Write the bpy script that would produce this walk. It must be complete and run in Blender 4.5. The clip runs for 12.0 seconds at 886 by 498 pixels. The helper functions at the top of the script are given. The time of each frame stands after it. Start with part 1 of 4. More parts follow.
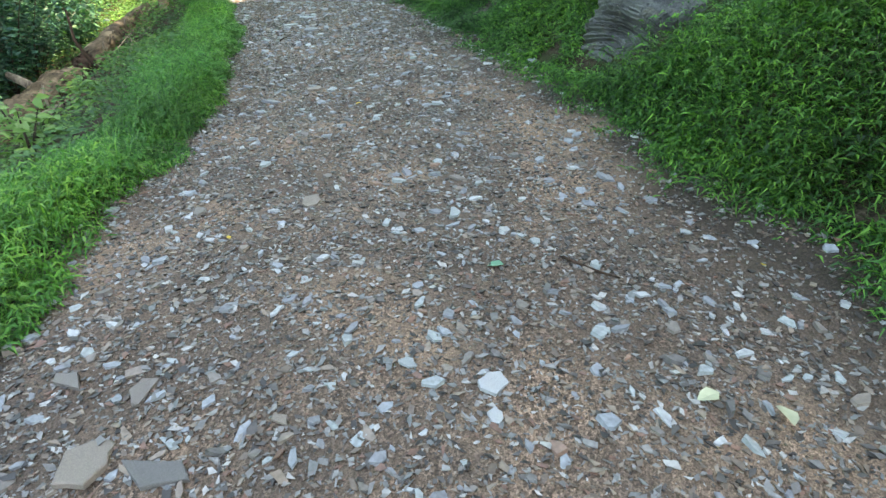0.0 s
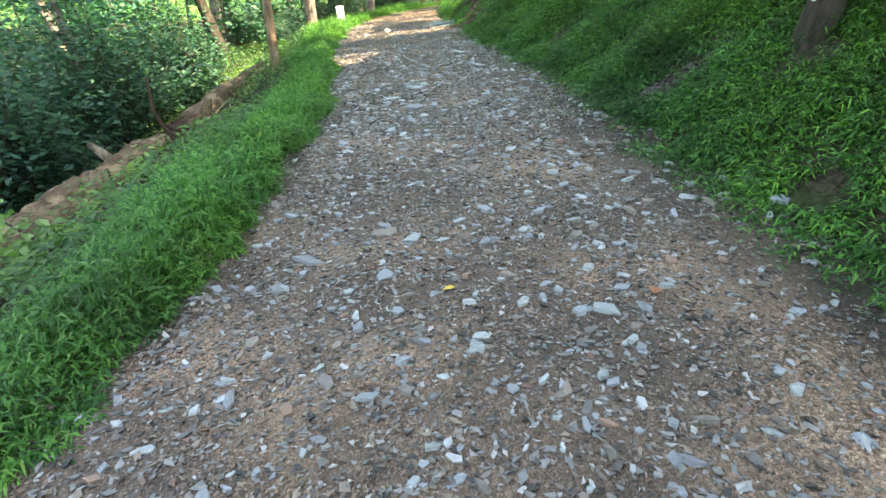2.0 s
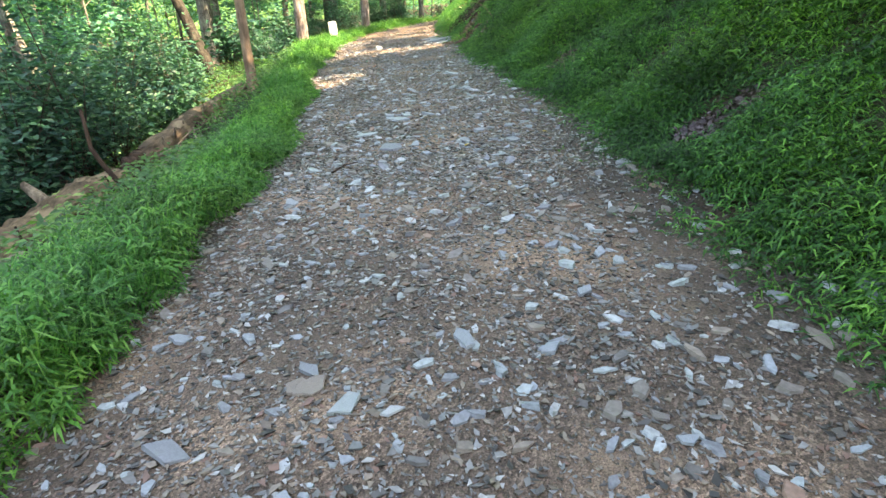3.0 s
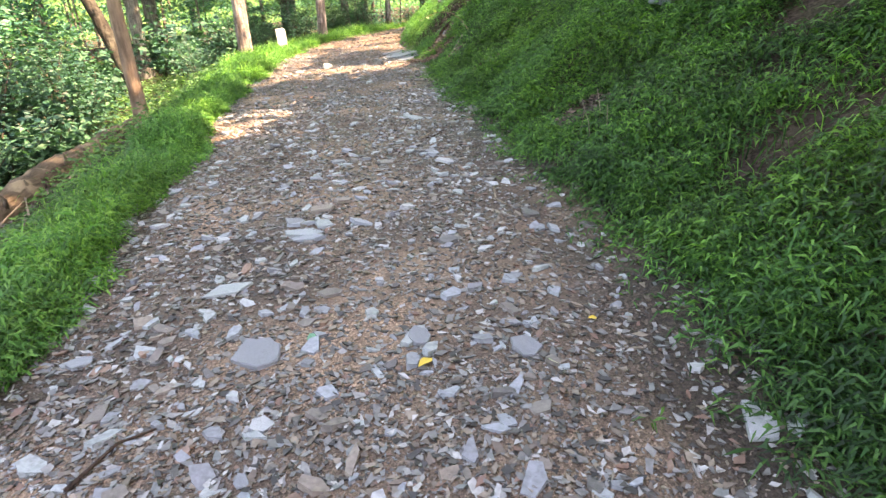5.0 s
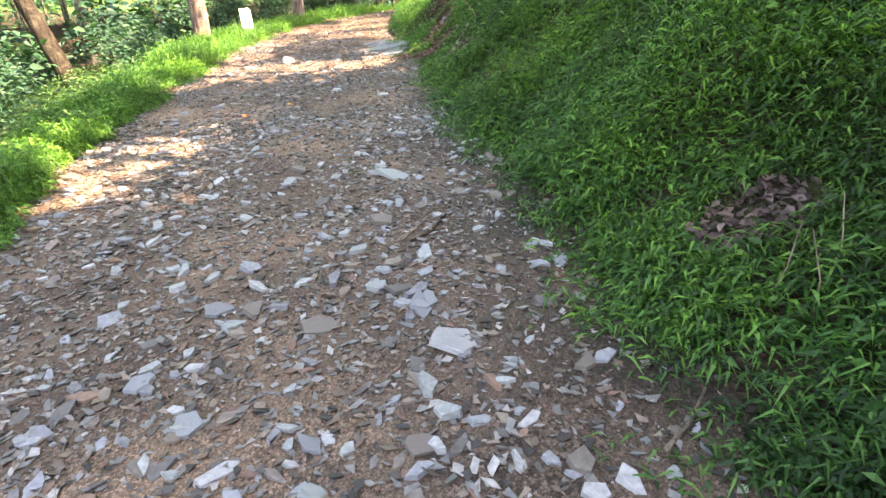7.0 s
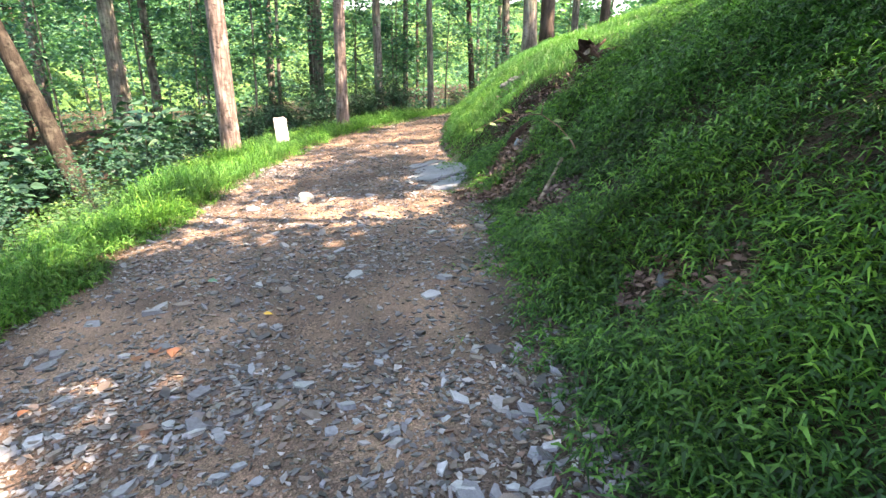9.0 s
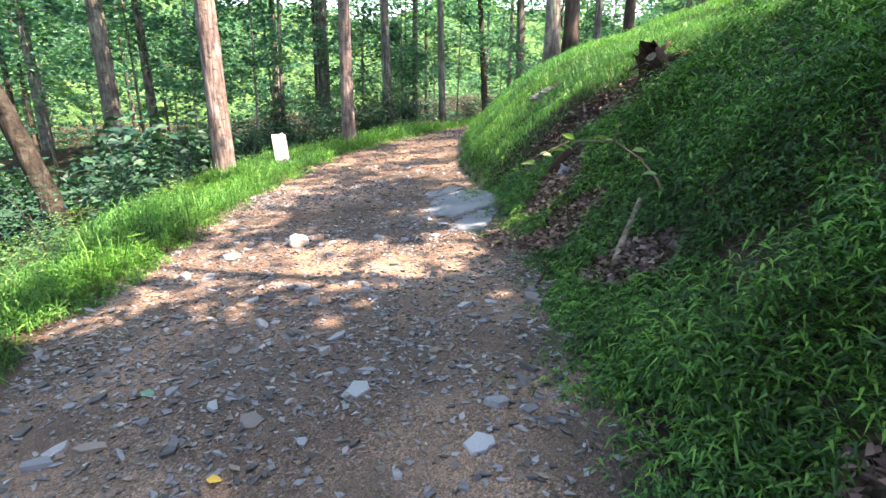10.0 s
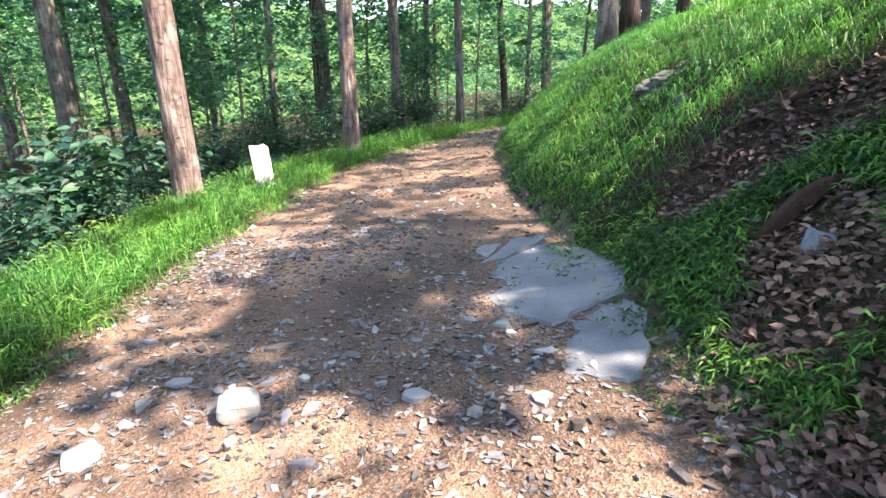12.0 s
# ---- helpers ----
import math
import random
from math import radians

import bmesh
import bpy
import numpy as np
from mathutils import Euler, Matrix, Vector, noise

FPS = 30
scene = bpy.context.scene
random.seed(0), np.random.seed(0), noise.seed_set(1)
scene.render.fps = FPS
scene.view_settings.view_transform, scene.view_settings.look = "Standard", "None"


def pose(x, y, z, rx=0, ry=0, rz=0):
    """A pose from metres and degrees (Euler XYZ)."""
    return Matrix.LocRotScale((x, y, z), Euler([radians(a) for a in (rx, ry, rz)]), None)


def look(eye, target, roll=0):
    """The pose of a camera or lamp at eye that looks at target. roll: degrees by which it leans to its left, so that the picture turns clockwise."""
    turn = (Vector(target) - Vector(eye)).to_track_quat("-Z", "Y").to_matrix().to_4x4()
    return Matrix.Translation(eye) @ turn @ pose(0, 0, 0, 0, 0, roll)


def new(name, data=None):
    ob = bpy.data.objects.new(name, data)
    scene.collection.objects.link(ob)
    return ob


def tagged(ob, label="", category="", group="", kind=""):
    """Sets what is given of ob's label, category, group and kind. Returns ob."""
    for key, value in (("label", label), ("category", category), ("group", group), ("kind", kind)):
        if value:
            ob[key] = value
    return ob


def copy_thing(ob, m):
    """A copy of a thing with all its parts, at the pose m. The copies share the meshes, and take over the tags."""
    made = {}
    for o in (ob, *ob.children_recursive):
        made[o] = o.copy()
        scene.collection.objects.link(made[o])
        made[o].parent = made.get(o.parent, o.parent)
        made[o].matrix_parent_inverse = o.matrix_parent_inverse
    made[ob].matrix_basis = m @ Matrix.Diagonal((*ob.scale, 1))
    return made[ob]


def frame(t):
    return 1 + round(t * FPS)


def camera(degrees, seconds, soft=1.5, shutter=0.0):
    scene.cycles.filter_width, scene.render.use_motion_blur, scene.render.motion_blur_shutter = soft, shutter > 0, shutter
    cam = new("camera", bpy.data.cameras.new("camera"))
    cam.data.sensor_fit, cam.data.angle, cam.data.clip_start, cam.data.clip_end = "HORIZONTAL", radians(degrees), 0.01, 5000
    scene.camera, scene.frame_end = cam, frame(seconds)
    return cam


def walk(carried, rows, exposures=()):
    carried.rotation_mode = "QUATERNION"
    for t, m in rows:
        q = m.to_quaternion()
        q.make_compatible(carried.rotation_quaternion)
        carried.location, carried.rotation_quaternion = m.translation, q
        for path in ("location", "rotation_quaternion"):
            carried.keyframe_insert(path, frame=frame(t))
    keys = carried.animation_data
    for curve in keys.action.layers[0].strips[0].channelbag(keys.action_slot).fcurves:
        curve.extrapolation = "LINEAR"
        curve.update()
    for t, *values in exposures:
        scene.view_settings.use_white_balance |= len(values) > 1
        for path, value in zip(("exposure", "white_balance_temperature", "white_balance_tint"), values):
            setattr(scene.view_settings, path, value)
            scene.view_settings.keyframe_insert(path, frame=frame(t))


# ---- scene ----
cam = camera(79.2, 12.0, 1.5)
PATH = [
    (0, (-0.114, 0.096, 1.556), (0.308, 1.755, 0.523), 1.9),
    (0.5, (-0.019, 0.763, 1.542), (0.277, 2.469, 0.54), 1.2),
    (1, (0.02, 1.476, 1.508), (0.183, 3.218, 0.538), 0.1),
    (1.5, (0.112, 2.215, 1.534), (0.162, 3.983, 0.599), -0.2),
    (2, (0.258, 2.934, 1.492), (0.279, 4.717, 0.585), 0.1),
    (2.5, (0.394, 3.648, 1.478), (0.403, 5.436, 0.583), 0.2),
    (3, (0.477, 4.339, 1.472), (0.485, 6.141, 0.604), -0.3),
    (3.2, (0.482, 4.635, 1.506), (0.506, 6.435, 0.634), -0.7),
    (4.8, (0.681, 7.366, 1.589), (0.78, 9.164, 0.718), 0.5),
    (5, (0.716, 7.636, 1.552), (0.816, 9.437, 0.688), 0.5),
    (5.5, (0.771, 8.349, 1.543), (0.886, 10.146, 0.673), 0.8),
    (6, (0.816, 9.093, 1.531), (0.931, 10.883, 0.647), 1.1),
    (6.5, (0.852, 9.873, 1.487), (0.983, 11.649, 0.577), 1.8),
    (7, (0.824, 10.712, 1.435), (0.954, 12.485, 0.521), 1.9),
    (7.5, (0.818, 11.574, 1.398), (0.911, 13.367, 0.516), 1.2),
    (7.7, (0.788, 11.892, 1.436), (0.874, 13.7, 0.585), 1.3),
    (9.3, (0.631, 14.384, 1.598), (0.566, 16.288, 0.99), 0.7),
    (9.5, (0.579, 14.656, 1.605), (0.51, 16.562, 1.003), 0.6),
    (10, (0.438, 15.427, 1.59), (0.362, 17.333, 0.989), 0.5),
    (10.5, (0.233, 16.201, 1.559), (0.15, 18.105, 0.95), 0.2),
    (11, (0.098, 17.008, 1.506), (0.013, 18.91, 0.892), 0.2),
    (11.5, (-0.045, 17.746, 1.483), (-0.137, 19.65, 0.875), -0.0),
    (12, (-0.173, 18.511, 1.455), (-0.274, 20.414, 0.848), -0.6),
]
walk(cam, [(t, look(eye, target, roll)) for t, eye, target, roll in PATH], [(0.0, 3.25, 9700, 9), (3.0, 3.3, 9400, 14), (5.0, 3.5, 10100, 28), (7.5, 3.45, 9900, 29), (9.5, 2.9, 7900, 27), (12.0, 2.58, 7300, 27)])

# ---- world and sun ----
SUN_ELEV, SUN_ROT = radians(53), radians(108)
world = bpy.data.worlds.new("sky")
scene.world = world
world.use_nodes = True
wn = world.node_tree.nodes
sky = wn.new("ShaderNodeTexSky")
sky.sky_type, sky.sun_disc = "NISHITA", False
sky.sun_elevation, sky.sun_rotation = SUN_ELEV, SUN_ROT
world.node_tree.links.new(sky.outputs[0], wn["Background"].inputs[0])
wn["Background"].inputs[1].default_value = 0.15
sun = new("sun", bpy.data.lights.new("sun", "SUN"))
sun.data.energy, sun.data.angle, sun.data.color = 4.4, radians(0.5), (1.0, 0.9, 0.74)
sun_way = Vector((math.sin(SUN_ROT) * math.cos(SUN_ELEV), math.cos(SUN_ROT) * math.cos(SUN_ELEV), math.sin(SUN_ELEV)))
sun.matrix_world = look(sun_way * 60, (0, 0, 0))

# ---- materials ----


class Mat:
    """A small builder for node materials."""

    def __init__(self, name, rough=0.8, spec=0.3):
        self.m = bpy.data.materials.new(name)
        self.m.use_nodes = True
        self.t = self.m.node_tree
        self.b = self.t.nodes["Principled BSDF"]
        self.b.inputs["Roughness"].default_value = rough
        self.b.inputs["Specular IOR Level"].default_value = spec
        self.co = self.t.nodes.new("ShaderNodeTexCoord").outputs["Object"]

    def put(self, value, socket):
        if hasattr(value, "is_linked"):
            self.t.links.new(value, socket)
        else:
            socket.default_value = (*value, 1.0) if isinstance(value, tuple) and len(value) == 3 else value

    def noise(self, scale, detail=4.0, stretch=None, rough=0.55):
        n = self.t.nodes.new("ShaderNodeTexNoise")
        n.inputs["Scale"].default_value, n.inputs["Detail"].default_value, n.inputs["Roughness"].default_value = scale, detail, rough
        self.t.links.new(self.stretched(stretch), n.inputs["Vector"])
        return n.outputs[0]

    def stretched(self, stretch):
        if not stretch:
            return self.co
        m = self.t.nodes.new("ShaderNodeMapping")
        m.inputs["Scale"].default_value = stretch
        self.t.links.new(self.co, m.inputs["Vector"])
        return m.outputs[0]

    def cells(self, scale, feature="F1", out="Distance", stretch=None):
        n = self.t.nodes.new("ShaderNodeTexVoronoi")
        n.feature = feature
        n.inputs["Scale"].default_value = scale
        self.t.links.new(self.stretched(stretch), n.inputs["Vector"])
        return n.outputs[out]

    def island(self):
        return self.t.nodes.new("ShaderNodeNewGeometry").outputs["Random Per Island"]

    def thing(self):
        return self.t.nodes.new("ShaderNodeObjectInfo").outputs["Random"]

    def ramp(self, value, *stops, hard=False):
        r = self.t.nodes.new("ShaderNodeValToRGB")
        e = r.color_ramp.elements
        while len(e) < len(stops):
            e.new(0.5)
        for el, (pos, col) in zip(e, stops):
            el.position = pos
            el.color = (*col, 1) if isinstance(col, tuple) else (col, col, col, 1)
        if hard:
            r.color_ramp.interpolation = "CONSTANT"
        self.put(value, r.inputs[0])
        return r.outputs[0]

    def mix(self, fac, a, b, kind="MIX"):
        n = self.t.nodes.new("ShaderNodeMix")
        n.data_type, n.blend_type = "RGBA", kind
        self.put(fac, n.inputs[0]), self.put(a, n.inputs[6]), self.put(b, n.inputs[7])
        return n.outputs[2]

    def math(self, op, a, b=0.0):
        n = self.t.nodes.new("ShaderNodeMath")
        n.operation = op
        self.put(a, n.inputs[0]), self.put(b, n.inputs[1])
        return n.outputs[0]

    def bump(self, height, strength=0.5, dist=0.02):
        n = self.t.nodes.new("ShaderNodeBump")
        n.inputs["Strength"].default_value, n.inputs["Distance"].default_value = strength, dist
        self.t.links.new(height, n.inputs["Height"])
        old = self.b.inputs["Normal"]
        if old.is_linked:
            self.t.links.new(old.links[0].from_socket, n.inputs["Normal"])
        self.t.links.new(n.outputs[0], old)

    def base(self, value):
        self.put(value, self.b.inputs["Base Color"])
        return self

    def through_leaf(self, colour, share):
        tr = self.t.nodes.new("ShaderNodeBsdfTranslucent")
        self.put(colour, tr.inputs[0])
        mx = self.t.nodes.new("ShaderNodeMixShader")
        mx.inputs[0].default_value = share
        self.t.links.new(self.b.outputs[0], mx.inputs[1])
        self.t.links.new(tr.outputs[0], mx.inputs[2])
        self.t.links.new(mx.outputs[0], self.t.nodes["Material Output"].inputs[0])


def leaf_mat(name, dark, mid, light, share=0.4, rough=0.5):
    k = Mat(name, rough, 0.35)
    tone = k.ramp(k.island(), (0.0, dark), (0.55, mid), (1.0, light))
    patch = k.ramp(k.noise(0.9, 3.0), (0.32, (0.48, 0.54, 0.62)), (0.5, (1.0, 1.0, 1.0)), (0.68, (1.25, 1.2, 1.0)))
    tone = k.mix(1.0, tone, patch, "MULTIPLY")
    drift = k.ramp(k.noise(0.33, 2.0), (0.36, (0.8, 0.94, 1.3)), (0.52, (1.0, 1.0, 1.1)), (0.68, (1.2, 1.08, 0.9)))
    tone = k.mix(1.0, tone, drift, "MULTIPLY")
    k.base(tone)
    k.through_leaf(k.mix(1.0, tone, (1.12, 1.38, 0.72), "MULTIPLY"), share)
    return k.m


def soil_mat():
    k = Mat("forest_soil", 0.95, 0.15)
    big = k.ramp(k.noise(0.7, 5.0), (0.28, (0.022, 0.016, 0.012)), (0.46, (0.046, 0.033, 0.024)), (0.58, (0.027, 0.034, 0.014)), (0.78, (0.03, 0.05, 0.015)))
    bits = k.ramp(k.cells(38.0, out="Color"), (0.2, 0.55), (0.8, 1.5))
    k.base(k.mix(1.0, big, bits, "MULTIPLY"))
    k.bump(k.cells(38.0), 0.7, 0.02)
    k.bump(k.noise(6.0, 6.0), 0.6, 0.06)
    return k.m


def trail_mat():
    k = Mat("trail_dirt", 0.85, 0.3)
    dirt = k.ramp(k.noise(0.8, 5.0), (0.3, (0.056, 0.043, 0.035)), (0.5, (0.13, 0.092, 0.068)), (0.7, (0.31, 0.208, 0.142)))
    tint = k.ramp(k.cells(85.0, out="Color"), (0.15, (0.34, 0.34, 0.35)), (0.5, (0.85, 0.83, 0.82)), (0.85, (1.75, 1.75, 1.8)))
    tiny = k.ramp(k.cells(210.0, out="Color"), (0.2, (0.55, 0.54, 0.54)), (0.8, (1.45, 1.45, 1.45)))
    edge = k.t.nodes.new("ShaderNodeAttribute")
    edge.attribute_name = "humus"
    dirt = k.mix(edge.outputs["Fac"], dirt, (0.04, 0.03, 0.023))
    stone = k.ramp(k.noise(2.3, 4.0), (0.4, 0.25), (0.6, 0.95))
    fine = k.mix(stone, dirt, k.mix(1.0, dirt, tint, "MULTIPLY"))
    k.base(k.mix(1.0, fine, tiny, "MULTIPLY"))
    k.put(k.ramp(k.noise(1.7, 3.0), (0.3, 0.48), (0.7, 0.9)), k.b.inputs["Roughness"])
    k.bump(k.cells(85.0), 0.7, 0.008)
    k.bump(k.cells(210.0), 0.5, 0.003)
    k.bump(k.noise(9.0, 4.0), 0.5, 0.03)
    return k.m


STONE_TONES = ((0.0, (0.036, 0.034, 0.033)), (0.14, (0.09, 0.083, 0.078)), (0.28, (0.15, 0.115, 0.092)), (0.4, (0.17, 0.168, 0.165)), (0.54, (0.2, 0.112, 0.084)), (0.59, (0.25, 0.203, 0.16)),
               (0.7, (0.25, 0.25, 0.246)), (0.84, (0.165, 0.18, 0.18)), (0.93, (0.39, 0.39, 0.38)))


PLATE_TONES = ((0.0, (0.12, 0.115, 0.112)), (0.08, (0.175, 0.155, 0.14)), (0.2, (0.22, 0.185, 0.157)), (0.32, (0.195, 0.21, 0.232)), (0.48, (0.25, 0.28, 0.31)), (0.68, (0.29, 0.33, 0.337)), (0.84, (0.37, 0.395, 0.41)), (0.96, (0.26, 0.165, 0.125)))



def chip_mat(name, source, gain=1.0, tones=STONE_TONES):
    k = Mat(name, 0.45, 0.5)
    value = k.island() if source == "island" else k.thing()
    tone = k.ramp(value, *((p, tuple(c * gain for c in col)) for p, col in tones), hard=True)
    spots = k.ramp(k.noise(45.0, 4.0), (0.3, 0.7), (0.7, 1.2))
    k.base(k.mix(1.0, tone, spots, "MULTIPLY"))
    k.bump(k.noise(60.0, 5.0, (1, 1, 4)), 0.4, 0.006)
    return k.m


def slate_mat(name, dark, light, layers=18.0, rough=0.55):
    k = Mat(name, rough, 0.45)
    tone = k.ramp(k.noise(2.6, 6.0), (0.3, dark), (0.6, light), (0.78, tuple(c * 1.25 for c in light)))
    rust = k.ramp(k.noise(5.0, 4.0), (0.58, (1, 1, 1)), (0.74, (1.05, 0.82, 0.62)))
    speck = k.ramp(k.noise(70.0, 4.0), (0.3, 0.75), (0.7, 1.18))
    k.base(k.mix(1.0, k.mix(1.0, tone, rust, "MULTIPLY"), speck, "MULTIPLY"))
    k.bump(k.noise(layers, 5.0, (0.6, 0.6, 5)), 0.5, 0.02)
    k.bump(k.noise(50.0, 4.0), 0.3, 0.006)
    return k.m


def bark_mat(name, dark, light, patch=None, furrow=9.0, way=(1, 1, 0.16), plates=0.0):
    k = Mat(name, 0.9, 0.2)
    grain = k.noise(furrow, 6.0, way, 0.65)
    tone = k.ramp(grain, (0.3, dark), (0.62, light))
    blotch = k.ramp(k.noise(2.4, 4.0), (0.35, 0.55), (0.7, 1.25))
    tone = k.mix(1.0, tone, blotch, "MULTIPLY")
    if patch:
        tone = k.mix(k.ramp(k.noise(3.2, 5.0), (0.52, 0.0), (0.62, 0.7)), tone, patch)
    if plates:
        crack = k.cells(plates, "DISTANCE_TO_EDGE", "Distance", (1, 1, 0.12))
        tone = k.mix(1.0, tone, k.ramp(crack, (0.0, 0.6), (0.1, 0.9), (0.3, 1.05)), "MULTIPLY")
        scars = k.ramp(k.noise(9.0, 3.0, (1, 1, 2.2)), (0.3, 0.35), (0.42, 1.0))
        tone = k.mix(1.0, tone, scars, "MULTIPLY")
        k.bump(crack, 0.8, 0.05)
    k.base(tone)
    k.bump(grain, 0.9, 0.05)
    k.bump(k.noise(40.0, 4.0, (1, 1, 0.4)), 0.4, 0.01)
    return k.m


M_SOIL, M_TRAIL = soil_mat(), trail_mat()
M_CHIP, M_STONE = chip_mat("gravel_chip", "island", 0.88), chip_mat("slate_stone", "thing", 0.95, PLATE_TONES)
DARK_TONES = ((0.0, (0.05, 0.05, 0.052)), (0.2, (0.105, 0.108, 0.115)), (0.42, (0.15, 0.16, 0.175)), (0.62, (0.16, 0.128, 0.105)), (0.74, (0.2, 0.215, 0.23)), (0.9, (0.27, 0.275, 0.275)))
M_SLATE_CHIP = chip_mat("dark_slate_chip", "island", 1.0, DARK_TONES)
M_PLATE = chip_mat("slate_flake", "island", 0.95, PLATE_TONES)
M_SLAB = slate_mat("slab_slate", (0.085, 0.103, 0.122), (0.17, 0.2, 0.228))
M_BOULDER = slate_mat("boulder_stone", (0.026, 0.029, 0.029), (0.1, 0.112, 0.11), 12.0, 0.62)
M_PALE = slate_mat("pale_quartz", (0.34, 0.345, 0.33), (0.52, 0.53, 0.5), 8.0, 0.6)
# verge and bank grass: darkest tones lowered, shadow between leaves put into the colour
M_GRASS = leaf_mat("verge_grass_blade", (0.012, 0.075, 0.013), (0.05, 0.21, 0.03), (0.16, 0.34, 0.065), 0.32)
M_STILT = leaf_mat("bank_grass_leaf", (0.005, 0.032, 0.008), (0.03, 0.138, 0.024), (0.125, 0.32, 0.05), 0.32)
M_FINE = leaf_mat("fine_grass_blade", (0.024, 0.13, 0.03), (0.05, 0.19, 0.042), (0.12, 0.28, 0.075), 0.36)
M_LEAF = leaf_mat("tree_leaf", (0.024, 0.1, 0.07), (0.058, 0.19, 0.115), (0.17, 0.35, 0.17), 0.5)
M_SHRUB = leaf_mat("shrub_leaf", (0.011, 0.05, 0.034), (0.02, 0.082, 0.046), (0.05, 0.14, 0.062), 0.28, 0.55)
M_UNDER = leaf_mat("undergrowth_leaf", (0.03, 0.095, 0.03), (0.055, 0.145, 0.04), (0.11, 0.23, 0.055), 0.32)
M_DEAD = leaf_mat("dead_leaf", (0.05, 0.033, 0.028), (0.14, 0.092, 0.075), (0.25, 0.172, 0.14), 0.1, 0.75)
M_BARK = bark_mat("grey_bark", (0.07, 0.062, 0.054), (0.25, 0.225, 0.198), (0.25, 0.265, 0.2), 9.0, (1, 1, 0.16), 9.0)
M_BARK_MOTTLED = bark_mat("mottled_bark", (0.014, 0.012, 0.01), (0.045, 0.039, 0.033), (0.075, 0.072, 0.058), 9.0, (1, 1, 0.3), 6.0)
M_BARK_RED = bark_mat("reddish_bark", (0.07, 0.055, 0.05), (0.27, 0.215, 0.198), (0.34, 0.285, 0.262), 11.0, (1, 1, 0.2), 8.0)
M_BARK_DARK = bark_mat("dark_bark", (0.03, 0.024, 0.02), (0.1, 0.078, 0.064))
M_BARK_TAN = bark_mat("tan_bark", (0.1, 0.065, 0.045), (0.34, 0.235, 0.165), None, 6.0)
M_WOOD = bark_mat("weathered_wood", (0.12, 0.095, 0.075), (0.36, 0.29, 0.22), None, 14.0)
M_ROT = bark_mat("rotten_wood", (0.018, 0.012, 0.01), (0.09, 0.055, 0.04), None, 12.0)
M_LOG = bark_mat("bare_log_wood", (0.04, 0.03, 0.022), (0.23, 0.165, 0.108), (0.34, 0.25, 0.165), 16.0, (1, 0.14, 1))
M_LOG_DARK = bark_mat("dark_log_bark", (0.03, 0.022, 0.017), (0.19, 0.138, 0.096), (0.32, 0.24, 0.16), 10.0, (1, 0.14, 1))


def plain_mat(name, col, rough=0.7, wear=0.75):
    k = Mat(name, rough, 0.3)
    k.base(k.mix(1.0, col, k.ramp(k.noise(14.0, 5.0), (0.3, wear), (0.65, 1.05)), "MULTIPLY"))
    k.bump(k.noise(30.0, 4.0), 0.3, 0.006)
    return k.m


M_WHITE = plain_mat("white_paint", (0.8, 0.8, 0.77))
M_BLUE = plain_mat("pale_blue_paint", (0.55, 0.66, 0.76))
M_YELLOW = plain_mat("yellow_leaf", (0.62, 0.42, 0.07), 0.6)
M_GREENLEAF = plain_mat("fallen_green_leaf", (0.1, 0.27, 0.17), 0.5)
M_PALELEAF = plain_mat("pale_leaf", (0.42, 0.44, 0.3), 0.6)
M_RUSTLEAF = plain_mat("rust_leaf", (0.3, 0.13, 0.07), 0.7)

# ---- mesh helpers ----
rng = np.random.default_rng(7)
LATTICE = rng.random((256, 256))


def vnoise(x, y, scale):
    """Smooth value noise in 0..1."""
    x, y = np.asarray(x, float) * scale + 400, np.asarray(y, float) * scale + 400
    i, j = np.floor(x).astype(int), np.floor(y).astype(int)
    u, v = x - i, y - j
    u, v = u * u * (3 - 2 * u), v * v * (3 - 2 * v)
    g = lambda a, b: LATTICE[a % 256, b % 256]
    return (g(i, j) * (1 - u) + g(i + 1, j) * u) * (1 - v) + (g(i, j + 1) * (1 - u) + g(i + 1, j + 1) * u) * v


def np_mesh(name, verts, *faces, smooth=False):
    """A mesh from an array of vertices and one or more arrays of faces with the same count of corners each."""
    me = bpy.data.meshes.new(name)
    loops = np.concatenate([f.ravel() for f in faces]).astype(np.int32)
    totals = np.concatenate([np.full(len(f), f.shape[1]) for f in faces]).astype(np.int32)
    me.vertices.add(len(verts))
    me.vertices.foreach_set("co", np.asarray(verts, np.float32).ravel())
    me.loops.add(len(loops))
    me.loops.foreach_set("vertex_index", loops)
    me.polygons.add(len(totals))
    me.polygons.foreach_set("loop_start", (np.cumsum(totals) - totals).astype(np.int32))
    me.polygons.foreach_set("use_smooth", np.full(len(totals), smooth))
    me.update(calc_edges=True)
    return me


def link(name, me, material, parent=None, label=""):
    if material and not me.materials:
        me.materials.append(material)
    ob = new(name, me)
    if parent:
        ob.parent = parent
    return tagged(ob, label)


def part(name, bm, material, parent=None, label="", smooth=False):
    me = bpy.data.meshes.new(name)
    bm.to_mesh(me)
    bm.free()
    if smooth:
        me.polygons.foreach_set("use_smooth", np.ones(len(me.polygons), bool))
    return link(name, me, material, parent, label)


def grid_faces(rows, cols, wrap=False):
    i, j = np.meshgrid(np.arange(rows - 1), np.arange(cols if wrap else cols - 1), indexing="ij")
    a, b = i * cols + j, i * cols + (j + 1) % cols
    return np.stack([a, b, b + cols, a + cols], -1).reshape(-1, 4)


def unit(v):
    return v / np.maximum(np.linalg.norm(v, axis=-1, keepdims=True), 1e-9)


